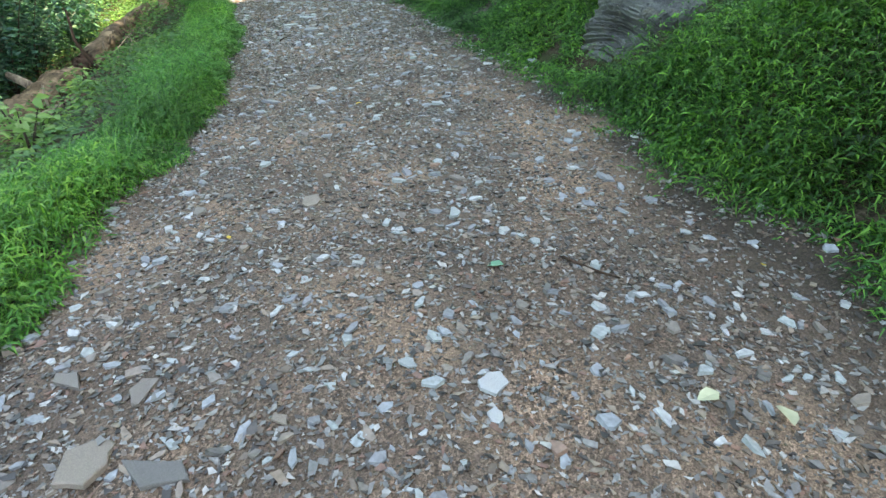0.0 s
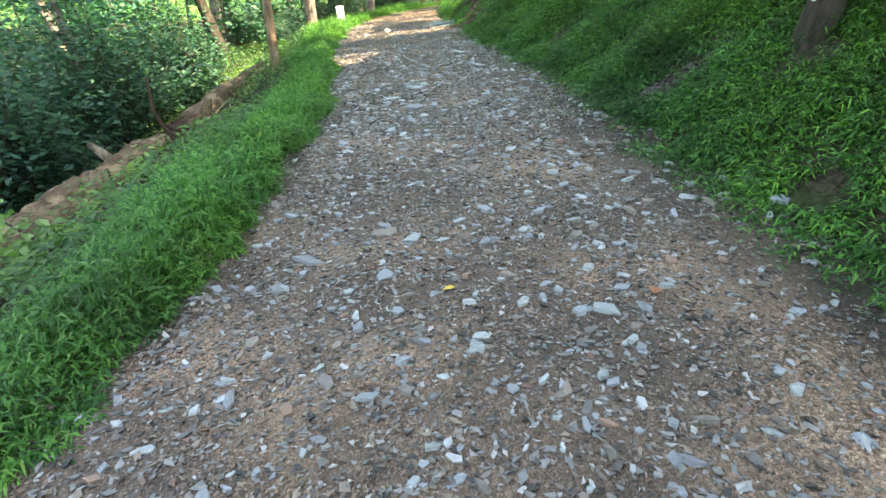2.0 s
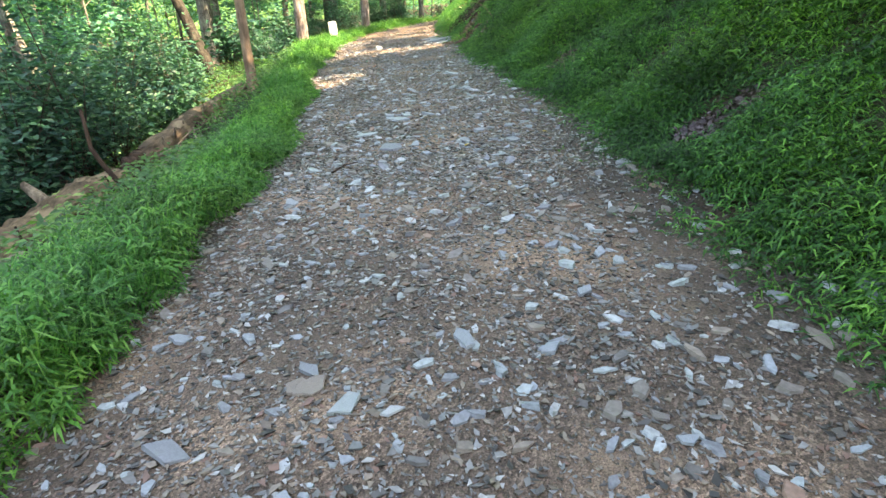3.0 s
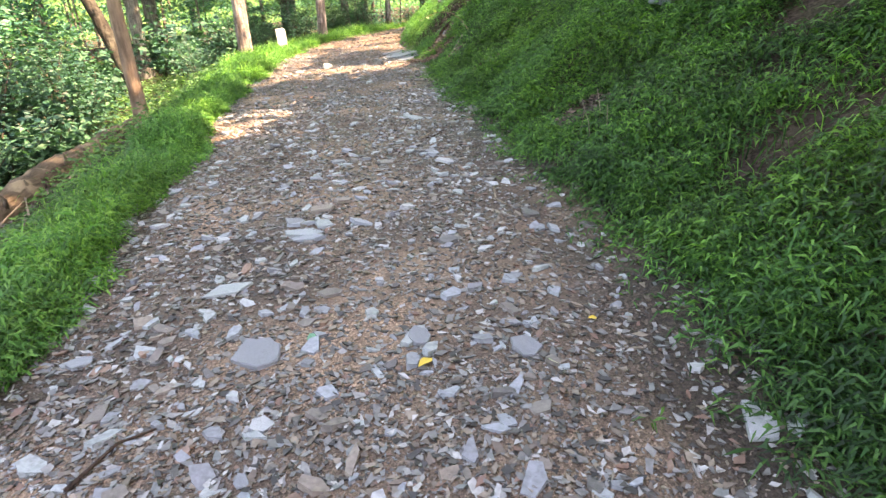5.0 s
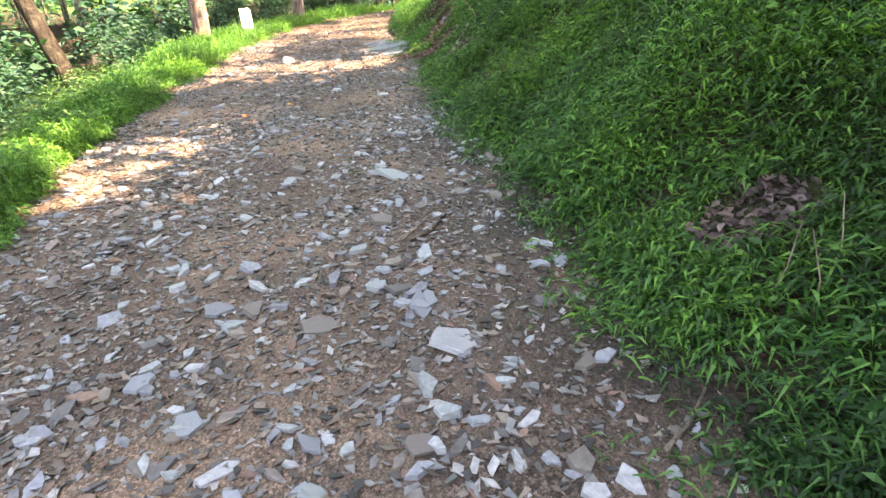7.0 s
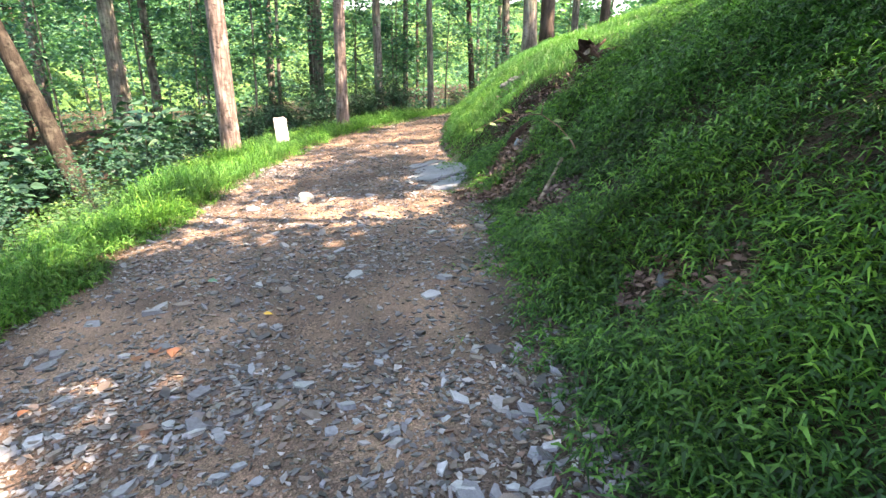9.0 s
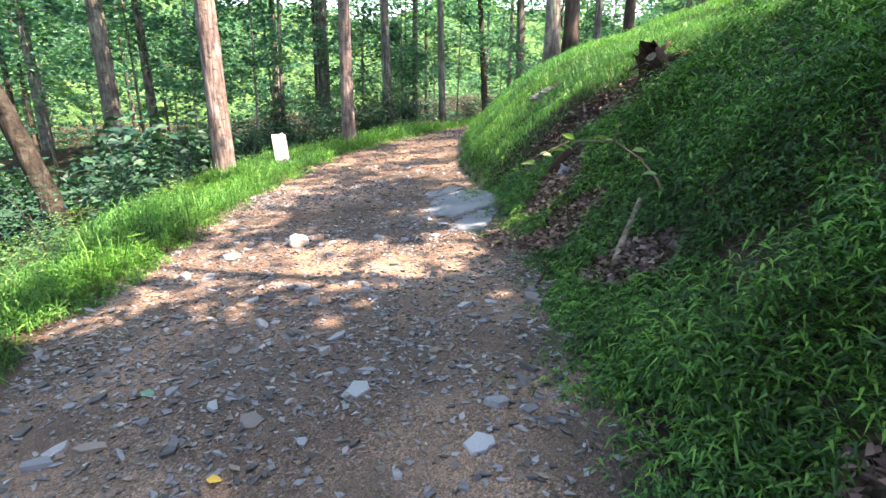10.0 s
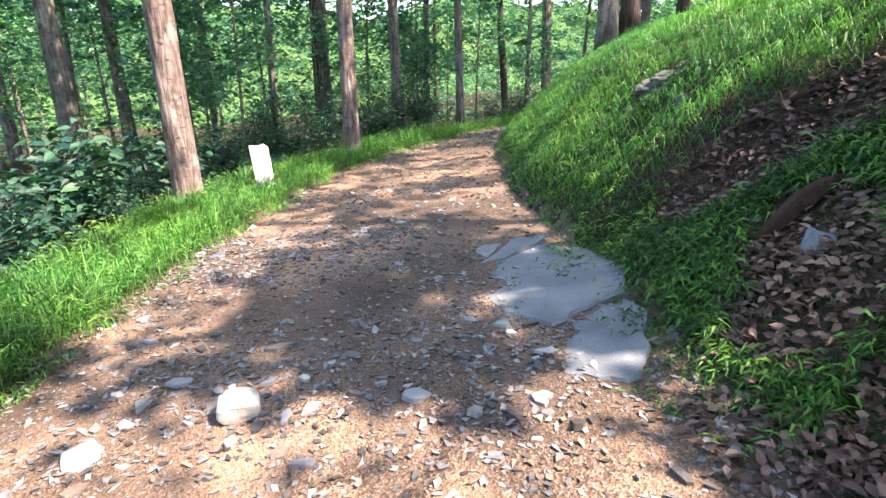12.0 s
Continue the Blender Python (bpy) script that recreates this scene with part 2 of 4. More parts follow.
def tube(points, radii, sides=10, rough=0.0, seed=0, caps=True):
    """Arrays of a tapered tube along a line of points, with uneven girth."""
    r = np.random.default_rng(seed)
    p, radii = np.asarray(points, float), np.asarray(radii, float)
    way = unit(np.gradient(p, axis=0))
    ref = np.where(np.abs(way[:, 2:3]) > 0.9, [[1.0, 0, 0]], [[0, 0, 1.0]])
    a = unit(np.cross(way, ref))
    b = np.cross(way, a)
    t = np.linspace(0, 2 * np.pi, sides, endpoint=False)
    lobes = 1 + rough * (np.sin(3 * t + r.random() * 6) * 0.6 + r.normal(0, 0.4, (len(p), sides)))
    ring = (np.cos(t)[None, :, None] * a[:, None] + np.sin(t)[None, :, None] * b[:, None]) * (radii[:, None] * lobes)[..., None]
    v = (p[:, None] + ring).reshape(-1, 3)
    f = [grid_faces(len(p), sides, True)]
    if caps:
        f.append(np.array([np.arange(sides)[::-1], (len(p) - 1) * sides + np.arange(sides)]))
    return v, f


def tube_mesh(name, points, radii, sides=10, rough=0.0, seed=0):
    v, f = tube(points, radii, sides, rough, seed)
    return np_mesh(name, v, *f, smooth=True)


def leaves_mesh(name, at, size, seed=0, flat=0.5, slim=0.5, rich=False):
    """Folded pointed leaves at the given places; flat: how level they lie."""
    r = np.random.default_rng(seed)
    n = len(at)
    size = np.broadcast_to(size, n)[:, None] * r.uniform(0.7, 1.25, (n, 1))
    az = r.uniform(0, 2 * np.pi, n)
    along = unit(np.stack([np.cos(az), np.sin(az), r.normal(-0.25, 0.45, n) * (1.2 - flat)], -1))
    up = unit(np.stack([r.normal(0, 1 - flat, n), r.normal(0, 1 - flat, n), np.full(n, 0.7)], -1))
    side = unit(np.cross(along, up))
    up = np.cross(side, along)
    w = slim * 0.5
    if rich:
        v = np.stack([at, at + size * (0.35 * along + w * side + 0.08 * up), at + size * (0.72 * along + 0.7 * w * side + 0.05 * up), at + size * along * 1.05 - size * up * 0.1,
                      at + size * (0.72 * along - 0.7 * w * side + 0.05 * up), at + size * (0.35 * along - w * side + 0.08 * up), at + size * along * 0.55], 1)
        o = np.arange(n)[:, None] * 7
        f = np.concatenate([o + [[0, 1, 2, 6]], o + [[6, 2, 3, 4]], o + [[0, 6, 4, 5]]])
        return np_mesh(name, v.reshape(-1, 3), f)
    v = np.stack([at, at + size * (0.5 * along + w * side + 0.1 * up), at + size * along, at + size * (0.5 * along - w * side + 0.1 * up)], 1)
    o = np.arange(n)[:, None] * 4
    return np_mesh(name, v.reshape(-1, 3), np.concatenate([o + [[0, 1, 2]], o + [[0, 2, 3]]]))


def blades(root, way, length, width, lift, droop, seed=0):
    """Arching blades of two quads: from root, rising by lift, bending along way and drooping."""
    r = np.random.default_rng(seed)
    n = len(root)
    length, width = length[:, None], width[:, None]
    side = np.stack([-way[:, 1], way[:, 0], r.normal(0, 0.25, n)], -1) * width * 0.5
    up = np.array([[0, 0, 1.0]])
    lift, droop = lift[:, None], droop[:, None]
    mid = root + length * (0.5 * way * (1 - 0.5 * lift) + 0.55 * lift * up)
    tip = root + length * (way * (1.05 - 0.45 * lift) + (0.85 * lift - droop) * up)
    v = np.stack([root - side * 0.6, root + side * 0.6, mid - side, mid + side, tip - side * 0.12, tip + side * 0.12], 1).reshape(-1, 3)
    o = np.arange(n)[:, None] * 6
    return v, np.concatenate([o + [[0, 1, 3, 2]], o + [[2, 3, 5, 4]]])


def lances(root, way, length, width, lift, droop, seed=0):
    """Lance-shaped leaves bent at the middle, two triangles each."""
    r = np.random.default_rng(seed)
    n = len(root)
    length, width = length[:, None], width[:, None]
    side = np.stack([-way[:, 1], way[:, 0], r.normal(0, 0.45, n)], -1) * width * 0.5
    up = np.array([[0, 0, 1.0]])
    mid = root + length * (0.45 * way + 0.5 * lift[:, None] * up)
    tip = root + length * (0.95 * way + (0.6 * lift[:, None] - droop[:, None]) * up)
    o = np.arange(n)[:, None] * 4
    return np.stack([root, mid + side, tip, mid - side], 1).reshape(-1, 3), np.concatenate([o + [[0, 1, 3]], o + [[1, 2, 3]]])


# ---- the lie of the land ----
Y_EDGE = [-40, 0, 3, 5, 7, 10, 12, 13.5, 15.4, 16.4, 17, 18, 19.2, 20.6, 22, 25, 28, 30, 32, 34, 36, 40, 44, 60]
X_LEFT = [-1.9, -1.8, -1.62, -1.25, -1.12, -1.2, -1.55, -1.7, -2.15, -2.3, -2.4, -2.5, -2.57, -2.65, -2.72, -2.8, -2.55, -1.7, -0.6, 0.8, 2.5, 7, 13, 14]
X_RIGHT = [2.35, 2.35, 2.33, 2.28, 2.17, 2.04, 1.84, 1.65, 1.35, 1.29, 1.22, 1.14, 1.02, 0.86, 0.82, 0.36, 0.28, 0.35, 0.7, 2.0, 4.2, 10, 17, 18]


def left_edge(y):
    return np.interp(y, Y_EDGE, X_LEFT)


def right_edge(y):
    return np.interp(y, Y_EDGE, X_RIGHT)


def spur(x):
    """The line across the bank where an eroded step parts leafy grass from fine grass."""
    return 22.55 - 0.6 * (np.clip(x, 1.0, 4.5) - 1.2)


def land(x, y):
    """Height of the ground: an outsloped trail, a falling wood to its left and a rising bank to its right."""
    x, y = np.asarray(x, float), np.asarray(y, float)
    lo, hi = left_edge(y), right_edge(y)
    run = 0.004 * np.clip(y - 5, -5, 30)
    z = 0.096 * np.clip(x, lo, hi) * np.interp(y, [32, 38], [1, 0]) + run
    d = np.clip(lo - x, 0, None)
    verge = np.interp(y, [16, 18, 22, 26, 30], [0.55, 0.55, 1.1, 2.3, 2.3])
    fall = np.interp(y, [0, 22, 30, 36], [0.46, 0.46, 0.3, 0.06])
    off = np.clip(d - verge, 0, None)
    z = z + 0.05 * np.clip(d / 0.15, 0, 1) * (d < verge + 1) - 0.13 * np.minimum(d, verge) - fall * np.minimum(off, 14) - 0.12 * np.clip(off - 14, 0, 40)
    e = np.clip(hi - x, None, 0) * -1
    steep = np.interp(y, [8, 12, 16, 19, 26, 30, 38], [0.62, 0.7, 0.82, 1.0, 0.95, 0.9, 0.2])
    toe = np.interp(y, [20, 22.5, 29, 34], [0.3, 1.2, 1.2, 0.3])
    rise = toe * np.minimum(e, 0.3) + steep * np.clip(e - 0.3, 0, None)
    top = np.interp(y, [12, 18, 24, 30], [2.3, 1.4, 1.35, 1.45])
    rise = np.where(rise > top, top + np.minimum(rise - top, 1.0) * 0.66 + np.clip(rise - top - 1.0, 0, None) * 0.36, rise)
    z = z + np.minimum(rise, 12)
    step = y - spur(x)
    z = z + np.clip(e / 0.25, 0, 1) * np.interp(x, [1.9, 2.3], [1, 0]) * (0.1 * np.exp(-((step - 0.35) / 0.3) ** 2) - 0.2 * np.exp(-((step + 0.2) / 0.3) ** 2))
    away = np.clip(np.maximum(d, e) / 0.8, 0, 1)
    return z + away * (0.22 * (vnoise(x, y, 0.55) - 0.5) + 0.1 * (vnoise(x, y, 1.9) - 0.5))


def trail_z(x, y):
    """Height of the beaten surface, with ruts and bumps."""
    return land(x, y) + 0.014 + 0.03 * (vnoise(x, y, 1.1) - 0.5) + 0.014 * (vnoise(x, y, 5.0) - 0.5)


def place(x, y, sink=0.0):
    return (x, y, float(land(x, y)) - sink)


def spread(near, step, far, grow):
    out, v, s = [], near, step
    while v < far:
        v, s = v + s, s * grow
        out.append(v)
    return out


gx = np.array([-v for v in spread(7, 0.16, 420, 1.14)[::-1]] + list(np.arange(-7, 7.01, 0.12)) + spread(7, 0.16, 420, 1.14))
gy = np.array([-v for v in spread(2, 0.2, 420, 1.16)[::-1]] + list(np.arange(-2, 40.01, 0.16)) + spread(40, 0.2, 420, 1.14))
X, Y = np.meshgrid(gx, gy)
hold = (X > left_edge(Y) + 0.05) & (X < right_edge(Y) - 0.05)
ground = link("ground", np_mesh("ground", np.stack([X, Y, land(X, Y) - 0.05 * hold], -1).reshape(-1, 3), grid_faces(len(gy), len(gx)), smooth=True), M_SOIL)
tagged(ground, "dark brown woodland soil with leaf litter, falling away on one side and rising in a bank", "ground", kind="structure")

ty = np.arange(-6, 42.01, 0.09)
u = np.linspace(0, 1, 64)
TX = (left_edge(ty) - 0.3)[:, None] * (1 - u) + (right_edge(ty) + 0.3)[:, None] * u
TY = np.repeat(ty[:, None], len(u), 1)
rim = np.clip(np.minimum(u, 1 - u) / 0.09, 0, 1)
TZ = trail_z(TX, TY) - 0.075 * (1 - rim) ** 2
trail_mesh = np_mesh("trail", np.stack([TX, TY, TZ], -1).reshape(-1, 3), grid_faces(len(ty), len(u)), smooth=True)
humus = np.clip(1 - (right_edge(TY) - TX) / 0.75, 0, 1) + np.clip(0.8 - (TX - left_edge(TY)) / 0.35, 0, 1)
humus = np.clip(humus * 1.6 * vnoise(TX, TY, 2.3) + 0.25 * humus, 0, 1) * np.interp(TY, [14, 22], [1, 0.4])
trail_mesh.attributes.new("humus", "FLOAT", "POINT").data.foreach_set("value", humus.ravel().astype(np.float32))
trail = link("trail", trail_mesh, M_TRAIL)
tagged(trail, "damp brown dirt footpath strewn with grey slate gravel", "path", kind="structure")


# the wooded ridge in the distance
ang = np.radians(np.arange(-60, 300, 1.2))
rows = 30
h = np.linspace(0, 1, rows)[:, None]
rr = 96 + 26 * h + 5 * (vnoise(ang * 40, h * 22, 0.9) - 0.5) + 4 * (vnoise(ang * 90, h * 40, 1.0) - 0.5)
rz = -18 + (29 + 9 * vnoise(ang * 14, ang * 0, 1.0)) * h + 3.0 * (vnoise(ang * 60, h * 30, 1.0) - 0.5)
k = Mat("ridge_canopy", 0.9, 0.1)
tone = k.ramp(k.noise(0.5, 6.0, None, 0.7), (0.35, (0.035, 0.09, 0.03)), (0.55, (0.07, 0.16, 0.05)), (0.72, (0.14, 0.25, 0.08)))
k.base(tone)
k.bump(k.noise(0.6, 6.0), 1.0, 1.5)
ridge = link("backdrop", np_mesh("backdrop", np.stack([-2 + np.cos(ang) * rr, 14 + np.sin(ang) * rr, rz], -1).reshape(-1, 3), grid_faces(rows, len(ang), True), smooth=True), k.m)
tagged(ridge, "distant ridge covered in green woodland", "ridge", kind="structure")


# ---- trees ----
def trunk_line(height, lean, seed, wobble=0.05, steps=14):
    r = np.random.default_rng(seed)
    s = np.linspace(0, 1, steps)
    bend = np.cumsum(r.normal(0, wobble, (steps, 2)), 0) * 0.5
    bend -= bend[:1]
    return np.stack([lean[0] * s * height + bend[:, 0] * s, lean[1] * s * height + bend[:, 1] * s, s * height - 0.4 * (1 - s) ** 8], -1)


def crown_points(height, wide, deep, count, seed, sprays=40, spread_by=0.23):
    """Leaf places gathered on sprays that fill an uneven crown."""
    r = np.random.default_rng(seed)
    c = r.normal(0, 1, (sprays, 3))
    c = c / np.maximum(np.linalg.norm(c, axis=1, keepdims=True), 1e-6) * r.uniform(0.35, 1, (sprays, 1)) ** 0.7
    c = c * [wide, wide, deep] + [0, 0, height]
    k = r.integers(0, sprays, count)
    grow = r.uniform(0.5, 1.4, (sprays, 1))[k]
    return c[k] + r.normal(0, 1, (count, 3)) * [spread_by * wide, spread_by * wide, 0.1 * deep] * grow, c


def make_tree(height, girth, lean, bark, seed, crown=None, limbs=4, sides=12, flare=1.5, steps=14, rough=0.05):
    """A tapered trunk with limbs and, where given, a crown: (height, wide, deep, count, leaf size, material)."""
    r = np.random.default_rng(seed)
    tree = new("tree")
    line = trunk_line(height, lean, seed, 0.05 * math.sqrt(14 / steps), steps)
    s = np.linspace(0, 1, len(line))
    radii = girth / 2 * (1 - 0.55 * s) * (1 + (flare - 1) * np.exp(-s * height / 0.35))
    trunk = link("trunk", tube_mesh("trunk", line, radii, sides, rough, seed), bark, tree)
    if crown:
        high, wide, deep, count, size, leaf = crown[:6]
        pts, hubs = crown_points(high, wide, deep, count, seed, *crown[6:])
        mid = np.array([np.interp(high, line[:, 2], line[:, 0]), np.interp(high, line[:, 2], line[:, 1]), 0])
        for q in range(limbs):
            tip = hubs[q] + mid
            k = int(np.clip(np.searchsorted(line[:, 2], tip[2] - 0.35 * np.hypot(*(tip - mid)[:2])), 3, len(line) - 2))
            a = line[k]
            t = np.linspace(0, 1, 6)[:, None]
            bow = a + (tip - a) * t + np.array([0, 0, 0.25]) * np.sin(np.pi * t) * np.linalg.norm(tip - a) * 0.3
            link("limb", tube_mesh("limb", bow, np.linspace(radii[k] * 0.45, 0.012, 6), 6, 0.05, seed + q), bark, trunk)
        link("crown", leaves_mesh("crown", pts + mid, size, seed, 0.55, 0.6), leaf, tree)
    return tree


def stand(tree, x, y, turn=0.0, size=1.0, sink=0.05):
    tree.matrix_basis = pose(*place(x, y, sink), 0, 0, turn) @ Matrix.Diagonal((size, size, size, 1))
    return tree


# the trees that can be told apart beside the trail: x, y, height, girth, lean, bark, label
NAMED = [
    (-3.6, 16.45, 9, 0.21, (-0.02, 0.0), M_BARK_TAN, "slim tan-barked tree rising below the grassy verge"),
    (-4.97, 27.26, 14, 0.46, (-0.01, 0.0), M_BARK_RED, "stout reddish-brown tree with scarred flaking bark by the verge"),
    (-2.85, 30.66, 14, 0.36, (0.0, 0.0), M_BARK_RED, "straight reddish-grey tree behind sunlit verge grass"),
    (-10.9, 32.7, 14, 0.58, (0.0, 0.0), M_BARK, "thick grey lichen-patched tree down in the wood"),
    (-8.4, 26.7, 10, 0.46, (-0.36, 0.0), M_BARK_MOTTLED, "dark tree leaning away from the trail"),
    (-6.5, 36.0, 10, 0.16, (0.02, 0.0), M_BARK, "thin grey pole-like tree behind the white board"),
    (-19.5, 40.5, 13, 0.55, (0.0, 0.0), M_BARK, "grey tree among dense undergrowth"),
    (-12.6, 38.0, 13, 0.3, (-0.02, 0.0), M_BARK, "slender grey tree among dense undergrowth"),
    (-0.53, 38.2, 14, 0.3, (-0.03, 0.0), M_BARK, "grey tree beyond the bend of the trail"),
    (-2.6, 37.0, 14, 0.38, (-0.02, 0.0), M_BARK, "grey tree beyond the bend of the trail"),
    (-6.9, 43.0, 14, 0.5, (0.0, 0.0), M_BARK_DARK, "dark tree deep in the wood"),
    (1.5, 44.5, 13, 0.35, (-0.08, 0.0), M_BARK_DARK, "dark bent tree beyond the bend of the trail"),
    (3.0, 42.0, 14, 0.45, (-0.03, 0.0), M_BARK, "grey tree behind the grassy bank"),
    (2.75, 31.0, 14, 0.42, (-0.04, 0.0), M_BARK, "pale grey tree standing on the grassy bank"),
    (3.3, 31.3, 14, 0.42, (-0.03, 0.0), M_BARK_DARK, "dark furrowed tree standing on the grassy bank"),
    (5.0, 36.0, 14, 0.3, (0.0, 0.0), M_BARK, "slim grey tree behind the grassy bank"),
    (6.2, 36.5, 14, 0.42, (0.0, 0.0), M_BARK_DARK, "dark tree behind the grassy bank"),
    (-7.6, 15.5, 9, 0.2, (-0.1, 0.05), M_BARK, "slim grey tree in the undergrowth"),
    (-10.5, 20.5, 11, 0.32, (-0.25, 0.05), M_BARK, "grey leaning tree in the undergrowth"),
]
for n, (x, y, high, girth, lean, bark, words) in enumerate(NAMED):
    t = make_tree(high, girth, lean, bark, 100 + n, (high * 0.86, 3.4, 2.2, 1500, 0.36, M_LEAF), 5, 30, 1.5, 70, 0.07) if n < 5 else make_tree(high, girth, lean, bark, 100 + n, (high * 0.86, 3.4, 2.2, 1500, 0.36, M_LEAF), 5, 14)
    tagged(stand(t, x, y), words, "tree")

# the tree on the bank with a blaze
bt = make_tree(12, 0.25, (0.14, 0.02), M_BARK_DARK, 90, (11, 2.6, 2.2, 1500, 0.2, M_LEAF))
stand(bt, 3.42, 7.8)
tagged(bt, "dark brown tree with a pale blue paint blaze", "tree")
bm = bmesh.new()
bmesh.ops.create_grid(bm, x_segments=3, y_segments=6, size=0.5)
for v in bm.verts:
    px, py = v.co.x, v.co.y
    v.co = (-0.13 + 0.03 * abs(px) + 0.14 * (0.55 + py * 0.3) - 0.012, px * 0.06 - 0.06, 0.55 + py * 0.3)
bmesh.ops.solidify(bm, geom=bm.faces[:], thickness=0.004)
part("paint_blaze", bm, M_BLUE, next(ob for ob in bt.children if ob.name.startswith("trunk")), "pale blue paint blaze")

# shade trees up the hillside, and woods all round
shade = [make_tree(15 + k, 0.4, (0.02 * k - 0.03, 0.01), M_BARK, 40 + k, (12.5, 3.9, 3.4, 3300, 0.36, M_LEAF), 5, 9) for k in range(3)]
spots = [(5.8, -4.5), (7.2, -7.5), (6.0, 0.4), (9.7, -2.5), (6.6, 4.6), (10.4, 2.7), (14, 0.5), (6.0, 8.2), (9.8, 6.9), (13.7, 6.5), (13.2, 5.4), (9.0, 5.2),
         (8.4, -0.7), (11.7, -0.1), (6.6, -4.1), (10.6, -5.9), (13.6, -3.5), (20, 29), (8, -12.5), (13, -8.5), (17, 4), (17.2, 6.2), (15, 39), (12.0, 4.6), (7.9, 2.4)]
for n, (x, y) in enumerate(spots):
    t = shade[n] if n < 3 else copy_thing(shade[n % 3], Matrix())
    stand(t, x, y, n * 67, 0.9 + 0.1 * (n % 4))
    tagged(t, "tall grey-barked leafy tree on the wooded hillside", "tree", "hillside trees")

airy = [make_tree(15 + k, 0.36, (0.02, 0.01 * k), M_BARK, 50 + k, (12.3, 4.0, 3.2, 1500, 0.34, M_LEAF, 15, 0.13), 5, 9) for k in range(2)]
for n, (x, y) in enumerate(((9.6, 20.6), (8.4, 27.0), (12.4, 31.5), (7.6, 33.5))):
    t = airy[n] if n < 2 else copy_thing(airy[n % 2], Matrix())
    stand(t, x, y, n * 77, 0.9 + 0.05 * (n % 4))
    tagged(t, "tall tree with an airy gappy crown on the hillside", "tree", "hillside trees")

# small trees out of view, added behind the bank to shade trail and bank
low = [make_tree(8.4, 0.16, (0.03, 0.02 * k), M_BARK, 56 + k, (6.5, 1.6, 1.0, 1200, 0.3, M_LEAF, 18, 0.2), 6, 8) for k in range(2)]
for n, (x, y, size) in enumerate(((6.1, 15.3, 0.9), (9.2, 13.4, 0.8), (7.2, 16.2, 0.85), (6.8, 13.8, 0.9), (8.6, 11.6, 1.1), (8.2, 15.6, 0.9), (4.0, 16.0, 0.75), (4.3, 12.6, 0.6), (4.7, 14.0, 0.6), (4.2, 11.0, 0.55), (5.2, 13.0, 0.7), (4.6, 9.4, 0.6), (5.3, 18.8, 0.45), (5.2, 19.8, 0.38), (4.2, 13.4, 1.45), (6.4, 19.7, 0.9), (6.6, 14.4, 0.7))):
    t = low[n] if n < 2 else copy_thing(low[n % 2], Matrix())
    stand(t, x, y, n * 77, size)
    tagged(t, "small unseen tree with a light crown, added to shade trail and bank", "tree", "understory trees")

# an added unseen tree whose gappy crown breaks up the sun on the trail
sparse = make_tree(8.6, 0.16, (0.02, 0.03), M_BARK, 58, (6.5, 2.5, 1.2, 560, 0.28, M_LEAF, 16, 0.1), 7, 8)
stand(sparse, 5.6, 17.4, 40, 1.1)
tagged(sparse, "small unseen tree with a thin gappy crown, added to dapple the trail", "tree", "understory trees")

wood = [make_tree(12 + 2 * k, 0.22 + 0.08 * k, (0.03 * (k - 2), 0.02), (M_BARK, M_BARK_DARK, M_BARK, M_BARK)[k], 60 + k, (9.0 + k, 3.9, 4.0, 1250, 0.44, M_LEAF), 5, 8) for k in range(4)]
r = np.random.default_rng(21)
count = 0
while count < 66:
    x, y = r.uniform(-52, 26), r.uniform(-18, 82)
    if not (x < left_edge(y) - 7.5 - r.uniform(0, 5) or (y > 42 and x < 24)) or (y < 4 and x > -10) or (y > 42 and abs(x - 10) < 4 and y < 46):
        continue
    t = wood[count] if count < 4 else copy_thing(wood[count % 4], Matrix())
    stand(t, x, y, r.uniform(0, 360), r.uniform(0.8, 1.15))
    tagged(t, "leafy forest tree with a straight bare lower trunk", "tree", "forest trees")
    count += 1

GLADES = [((-3.0, 15.5), (-10.9, 32.7)), ((-3.3, 16.5), (-8.4, 26.7)), ((-2.6, 9.0), (-3.6, 16.4))]


def in_glade(x, y, wide):
    """Whether a place lies in one of the open strips of the wood."""
    out = np.zeros(np.shape(x), bool)
    for tx, ty_, *rest in NAMED[:5]:
        out |= np.hypot(x - tx, y - ty_) < 1.5
    for (ax, ay), (bx, by) in GLADES:
        t = np.clip(((x - ax) * (bx - ax) + (y - ay) * (by - ay)) / ((bx - ax) ** 2 + (by - ay) ** 2), 0, 1)
        out |= np.hypot(x - ax - t * (bx - ax), y - ay - t * (by - ay)) < wide
    return out


# young trees with layered sprays below the tall ones
young = [make_tree(6.4 + k, 0.09, (0.03 - 0.04 * k, 0.02), M_BARK, 80 + k, (3.9 + 0.4 * k, 1.5, 2.0, 900, 0.2, M_LEAF, 22, 0.2), 7, 8) for k in range(3)]
r = np.random.default_rng(27)
count = 0
while count < 34:
    y = r.uniform(23, 46)
    x = left_edge(y) - r.uniform(4.0, 17)
    if min(math.hypot(x - row[0], y - row[1]) for row in NAMED) < 1.6 or (y < 33 and x > -5.6) or in_glade(x, y, 1.6):
        continue
    t = young[count] if count < 3 else copy_thing(young[count % 3], Matrix())
    tagged(stand(t, x, y, r.uniform(0, 360), r.uniform(0.7, 1.15)), "slender young tree with layered leaf sprays in the wood", "tree", "young trees")
    count += 1


